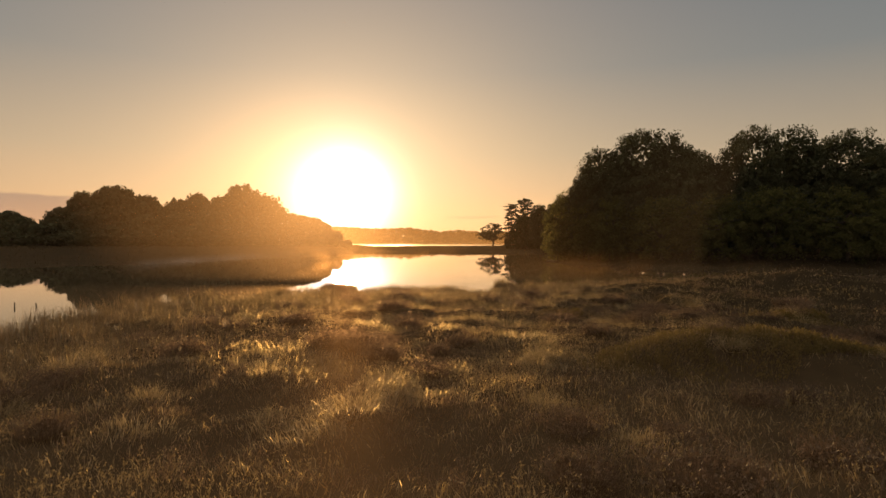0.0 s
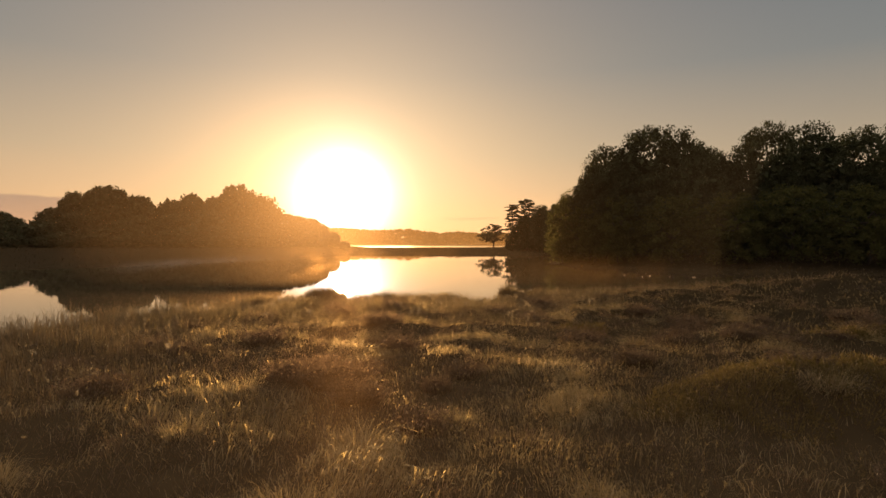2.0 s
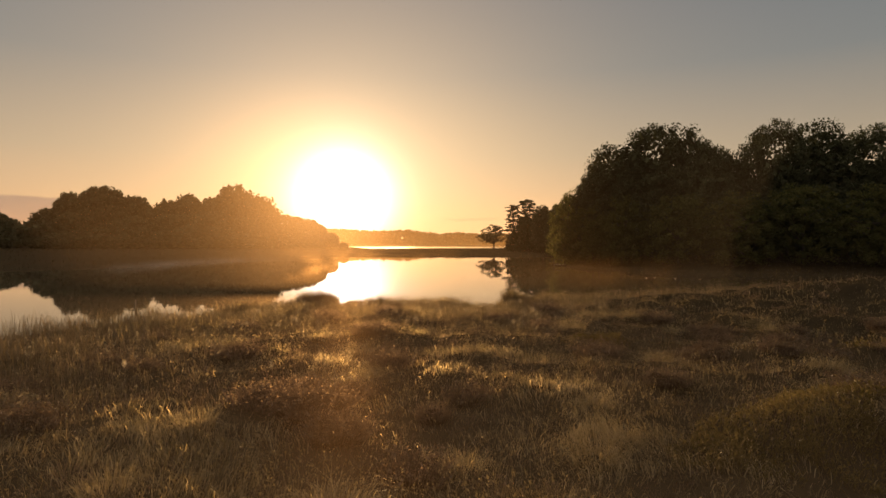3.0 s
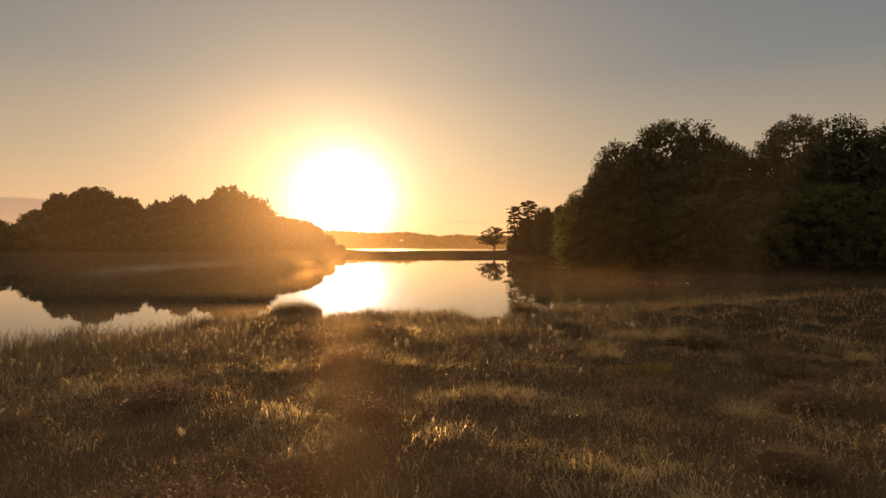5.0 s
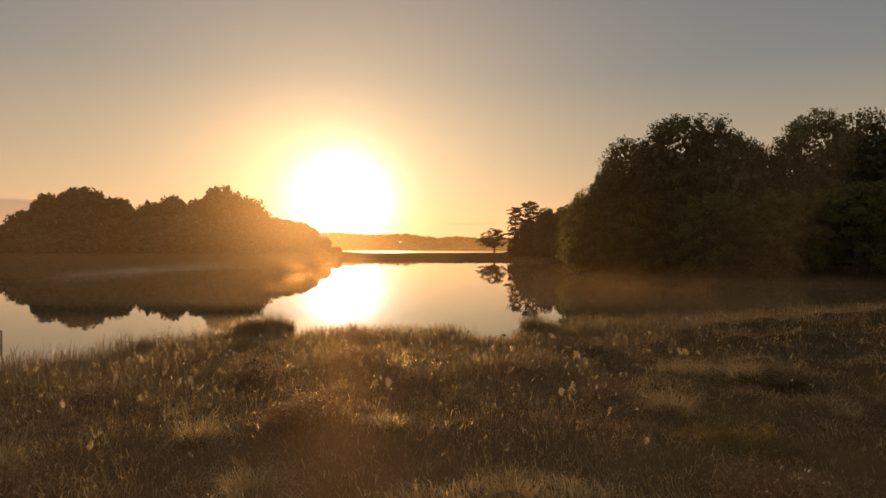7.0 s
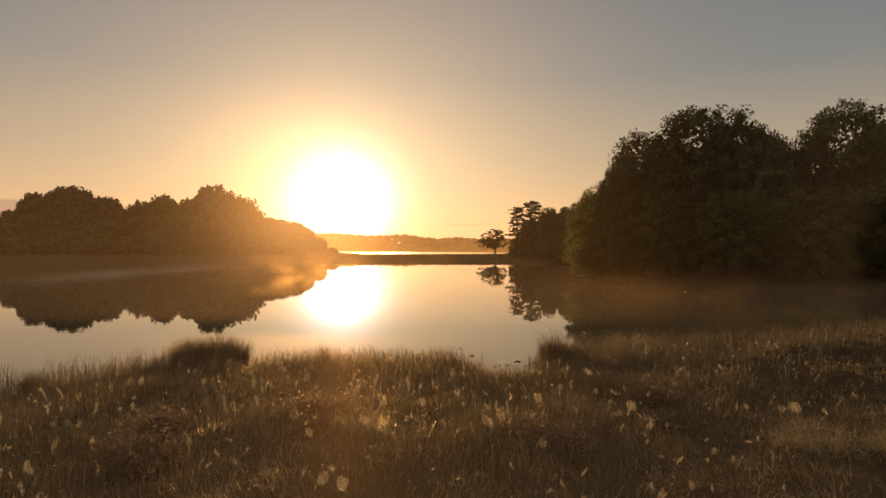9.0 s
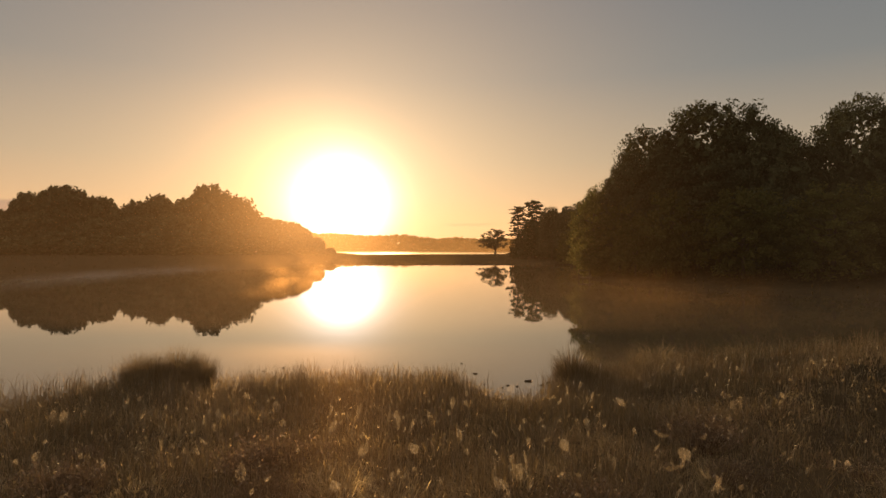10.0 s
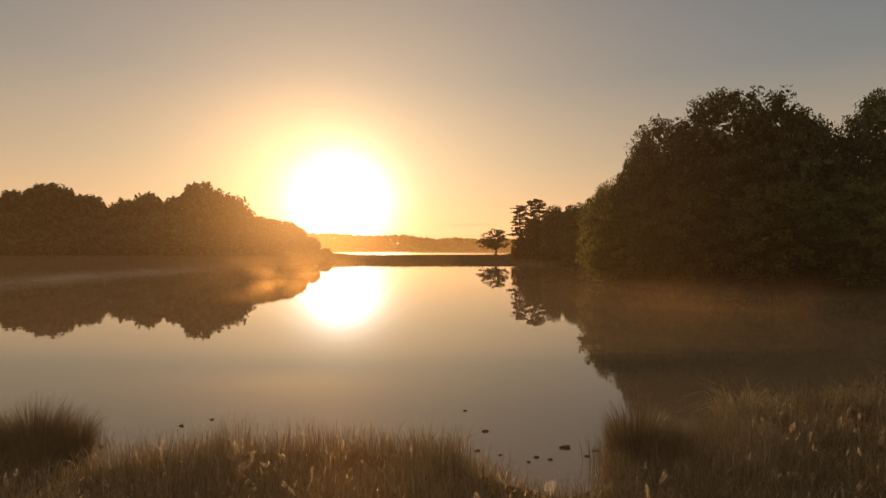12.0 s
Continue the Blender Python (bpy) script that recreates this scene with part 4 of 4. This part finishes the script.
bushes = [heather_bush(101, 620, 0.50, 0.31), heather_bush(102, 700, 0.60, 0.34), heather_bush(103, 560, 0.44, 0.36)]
hrng = np.random.default_rng(104)
made = 0
while made < 72:
    x, y = float(hrng.uniform(-9, 14)), float(hrng.uniform(5.5, 30))
    near = float(heath_kind(np.array([x]), np.array([y]), np.array([9.0]))[0])
    if outside(LAKE, np.array([x]), np.array([y]))[0] < 4 or shade_gap(x, y) > 0.3 or abs(x) > 0.75 * y + 2 or hrng.random() > 0.15 + 0.85 * near:
        continue
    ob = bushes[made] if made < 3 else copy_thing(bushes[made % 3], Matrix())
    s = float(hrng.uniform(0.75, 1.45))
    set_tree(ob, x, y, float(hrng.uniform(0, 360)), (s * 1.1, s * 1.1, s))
    made += 1


# ---- dew-laden spider webs slung between the stems ----
def web_material():
    m, nt, out = material("dewy_silk")
    tr = nt.nodes.new("ShaderNodeBsdfTranslucent")
    tr.inputs[0].default_value = (0.78, 0.62, 0.44, 1)
    clear = nt.nodes.new("ShaderNodeBsdfTransparent")
    mix = nt.nodes.new("ShaderNodeMixShader")
    r = nt.nodes.new("ShaderNodeMapRange")
    r.inputs[1].default_value, r.inputs[2].default_value = 0.35, 0.7
    r.inputs[3].default_value, r.inputs[4].default_value = 0.0, 0.21
    nt.links.new(noise_tex(nt, 60.0, 6.0), r.inputs[0])
    nt.links.new(r.outputs[0], mix.inputs[0])
    nt.links.new(clear.outputs[0], mix.inputs[1])
    nt.links.new(tr.outputs[0], mix.inputs[2])
    nt.links.new(mix.outputs[0], out.inputs[0])
    return m


M_WEB = web_material()


def web(seed):
    """Dewy silk: a slack orb sheet, a sagging hammock or a torn upright strip, by turns."""
    rng = np.random.default_rng(seed)
    kind = seed % 3
    bm = bmesh.new()
    p = rng.uniform(0, 6.28, 6)
    nu, nv = 13, 6
    grid = []
    for i in range(nu):
        u = -1 + 2 * i / (nu - 1)
        row = []
        for j in range(nv):
            v = j / (nv - 1)
            frill = 0.10 * math.sin(5 * u + p[0]) + 0.07 * math.sin(11 * u + p[1])
            if kind == 0:                                   # orb sheet, round and slack
                w = math.sqrt(max(1 - u * u, 0.0)) * (1 + frill)
                at = (0.085 * u, 0.03 * math.sin(2.2 * u + p[2]) * v, 0.11 * w * (2 * v - 1) + 0.02 * math.sin(3 * u + p[3]))
            elif kind == 1:                                 # hammock, thick in the middle and drawn out to both ends
                w = (1 - abs(u) ** 1.4) * (0.6 + 0.4 * math.cos(2 * u + p[2]))
                at = (0.13 * u, 0.05 * (v - 0.5), 0.075 * abs(u) ** 1.6 + 0.05 * w * v + 0.01 * math.sin(9 * u + p[3]) * v)
            else:                                           # torn strip between two stems
                w = (0.35 + 0.65 * (0.5 + 0.5 * u)) * (1 + 1.6 * frill)
                at = (0.055 * w * (2 * v - 1) + 0.035 * math.sin(1.6 * u + p[2]), 0.03 * math.sin(3 * v + p[3]), 0.14 * u + 0.03 * math.sin(6 * v + p[4]))
            row.append(bm.verts.new(at))
        grid.append(row)
    for lo, hi in zip(grid, grid[1:]):
        for j in range(nv - 1):
            bm.faces.new((lo[j], lo[j + 1], hi[j + 1], hi[j]))
    ob = part("spider_web", bm, M_WEB)
    return tagged(ob, "dewy pale spider web slung between rush stems", "spider web", "webs in the rushes")


webs = [web(90 + i) for i in range(9)]
wrng = np.random.default_rng(97)
made = 0
while made < 298:
    x, y = float(wrng.uniform(-11, 6)), float(wrng.uniform(12, 35))
    d = float(outside(LAKE, np.array([x]), np.array([y]))[0])
    if d < 0.6 or wrng.random() > smooth(13, 4, np.array(d)) or wrng.random() > 0.25 + 0.75 * smooth(16, 23, np.array(y)):
        continue
    z = float(land(np.array([x]), np.array([y]))[0]) + float(wrng.uniform(0.22, 0.42))
    s = float(wrng.uniform(0.4, 1.0))
    ob = webs[made] if made < 9 else copy_thing(webs[made % 9], Matrix())
    ob.matrix_basis = pose(x, y, z, float(wrng.normal(0, 18)), float(wrng.normal(0, 22)), float(wrng.normal(0, 45))) @ Matrix.Diagonal((s * float(wrng.uniform(0.6, 1.1)), s, s, 1))
    made += 1

# and small scraps of silk everywhere among the stems
x, y, d = scatter(wrng, 9000, -12, 9, 10, 35)
keep = (d > 0.4) & (wrng.random(len(x)) < smooth(12, 4, d) * 0.28)
x, y, d = x[keep], y[keep], d[keep]
m = len(x)
mid = np.column_stack((x, y, land(x, y, d) + wrng.uniform(0.2, 0.42, m)))
turn, tilt = wrng.normal(0, 0.7, m), wrng.normal(0, 0.6, m)
wide, tall = wrng.uniform(0.012, 0.045, m), wrng.uniform(0.02, 0.075, m)
along = np.column_stack((np.cos(turn), np.sin(turn), np.zeros(m))) * wide[:, None]
up = np.column_stack((np.sin(tilt) * np.cos(turn), np.sin(tilt) * np.sin(turn), np.cos(tilt))) * tall[:, None]
v = np.stack((mid - up, mid + along - up * 0.2, mid + along * 0.5 + up, mid - along * 0.3 + up * 0.7, mid - along), axis=1).reshape(-1, 3)
tagged(raw_mesh("silk_scraps", v, np.arange(5 * m), np.full(m, 5), M_WEB), "small dewy scraps of spider silk among the stems", "spider silk", kind="stuff")


# ---- things in and by the water ----
def stake(x, y, tall, lean):
    bm = bmesh.new()
    limb(bm, (0, 0, -0.6), (lean, lean * 0.4, tall), 0.035, 0.028, 7, 0.01)
    root = part("wooden_stake", bm, M_WOOD)
    root.location = (x, y, 0)
    return tagged(root, "short weathered wooden stake standing in the lake", "stake", "stakes in the water")


stake(-14.2, 32.6, 0.42, 0.02)
stake(-19.6, 26.8, 0.22, 0.03)
stake(-18.7, 27.0, 0.16, -0.02)


def peat_clod(x, y, r, seed):
    bm = bmesh.new()
    bmesh.ops.create_icosphere(bm, subdivisions=2, radius=1.0)
    for v in bm.verts:
        k = 1 + 0.5 * noise.noise(v.co * 1.7 + Vector((seed * 3.1, 0, 0)))
        v.co = Vector((v.co.x * r * k, v.co.y * r * 0.6 * k, v.co.z * r * 0.28 * k))
    ob = part("floating_peat", bm, M_PEAT)
    ob.location = (x, y, 0.01)
    return tagged(ob, "small dark clod of wet peat floating in the shallows", "peat clod", "clods in the shallows")


for i, (x, y, r) in enumerate([(2.45, 34.45, 0.10), (1.2, 35.3, 0.07), (-4.3, 35.6, 0.05), (-3.9, 36.0, 0.04), (1.35, 34.1, 0.03), (2.1, 33.9, 0.04), (2.7, 34.05, 0.045), (1.75, 33.8, 0.035),
                               (0.9, 36.6, 0.04), (-5.1, 34.5, 0.06), (2.9, 34.3, 0.06), (1.0, 34.3, 0.05), (1.9, 34.0, 0.05)]):
    peat_clod(x, y, r, i)


def fishing_platform(x, y, turn):
    """A small plank deck on posts with a low hand rail at the wooded shore."""
    root = new("fishing_platform")
    tagged(root, "small weathered plank fishing platform at the shore", "platform")

    def bar(name, size, at):
        bm = bmesh.new()
        bmesh.ops.create_cube(bm, size=1.0, matrix=Matrix.Translation(at) @ Matrix.Diagonal((*size, 1)))
        bmesh.ops.bevel(bm, geom=bm.edges[:], offset=0.008, segments=1, affect="EDGES")
        part(name, bm, M_BARK, root)

    for k in range(7):
        bar("plank", (0.14, 1.2, 0.035), (-0.48 + 0.16 * k, 0, 0.34))
    for px in (-0.5, 0.5):
        for py in (-0.5, 0.5):
            bar("post", (0.09, 0.09, 1.2), (px, py, -0.28))
    for px in (-0.5, 0.5):
        bar("rail_post", (0.06, 0.06, 0.62), (px, -0.56, 0.67))
    bar("rail", (1.12, 0.07, 0.05), (0, -0.56, 1.005))
    root.matrix_basis = pose(x, y, 0, 0, 0, turn)


fishing_platform(14.3, 76.6, -35)
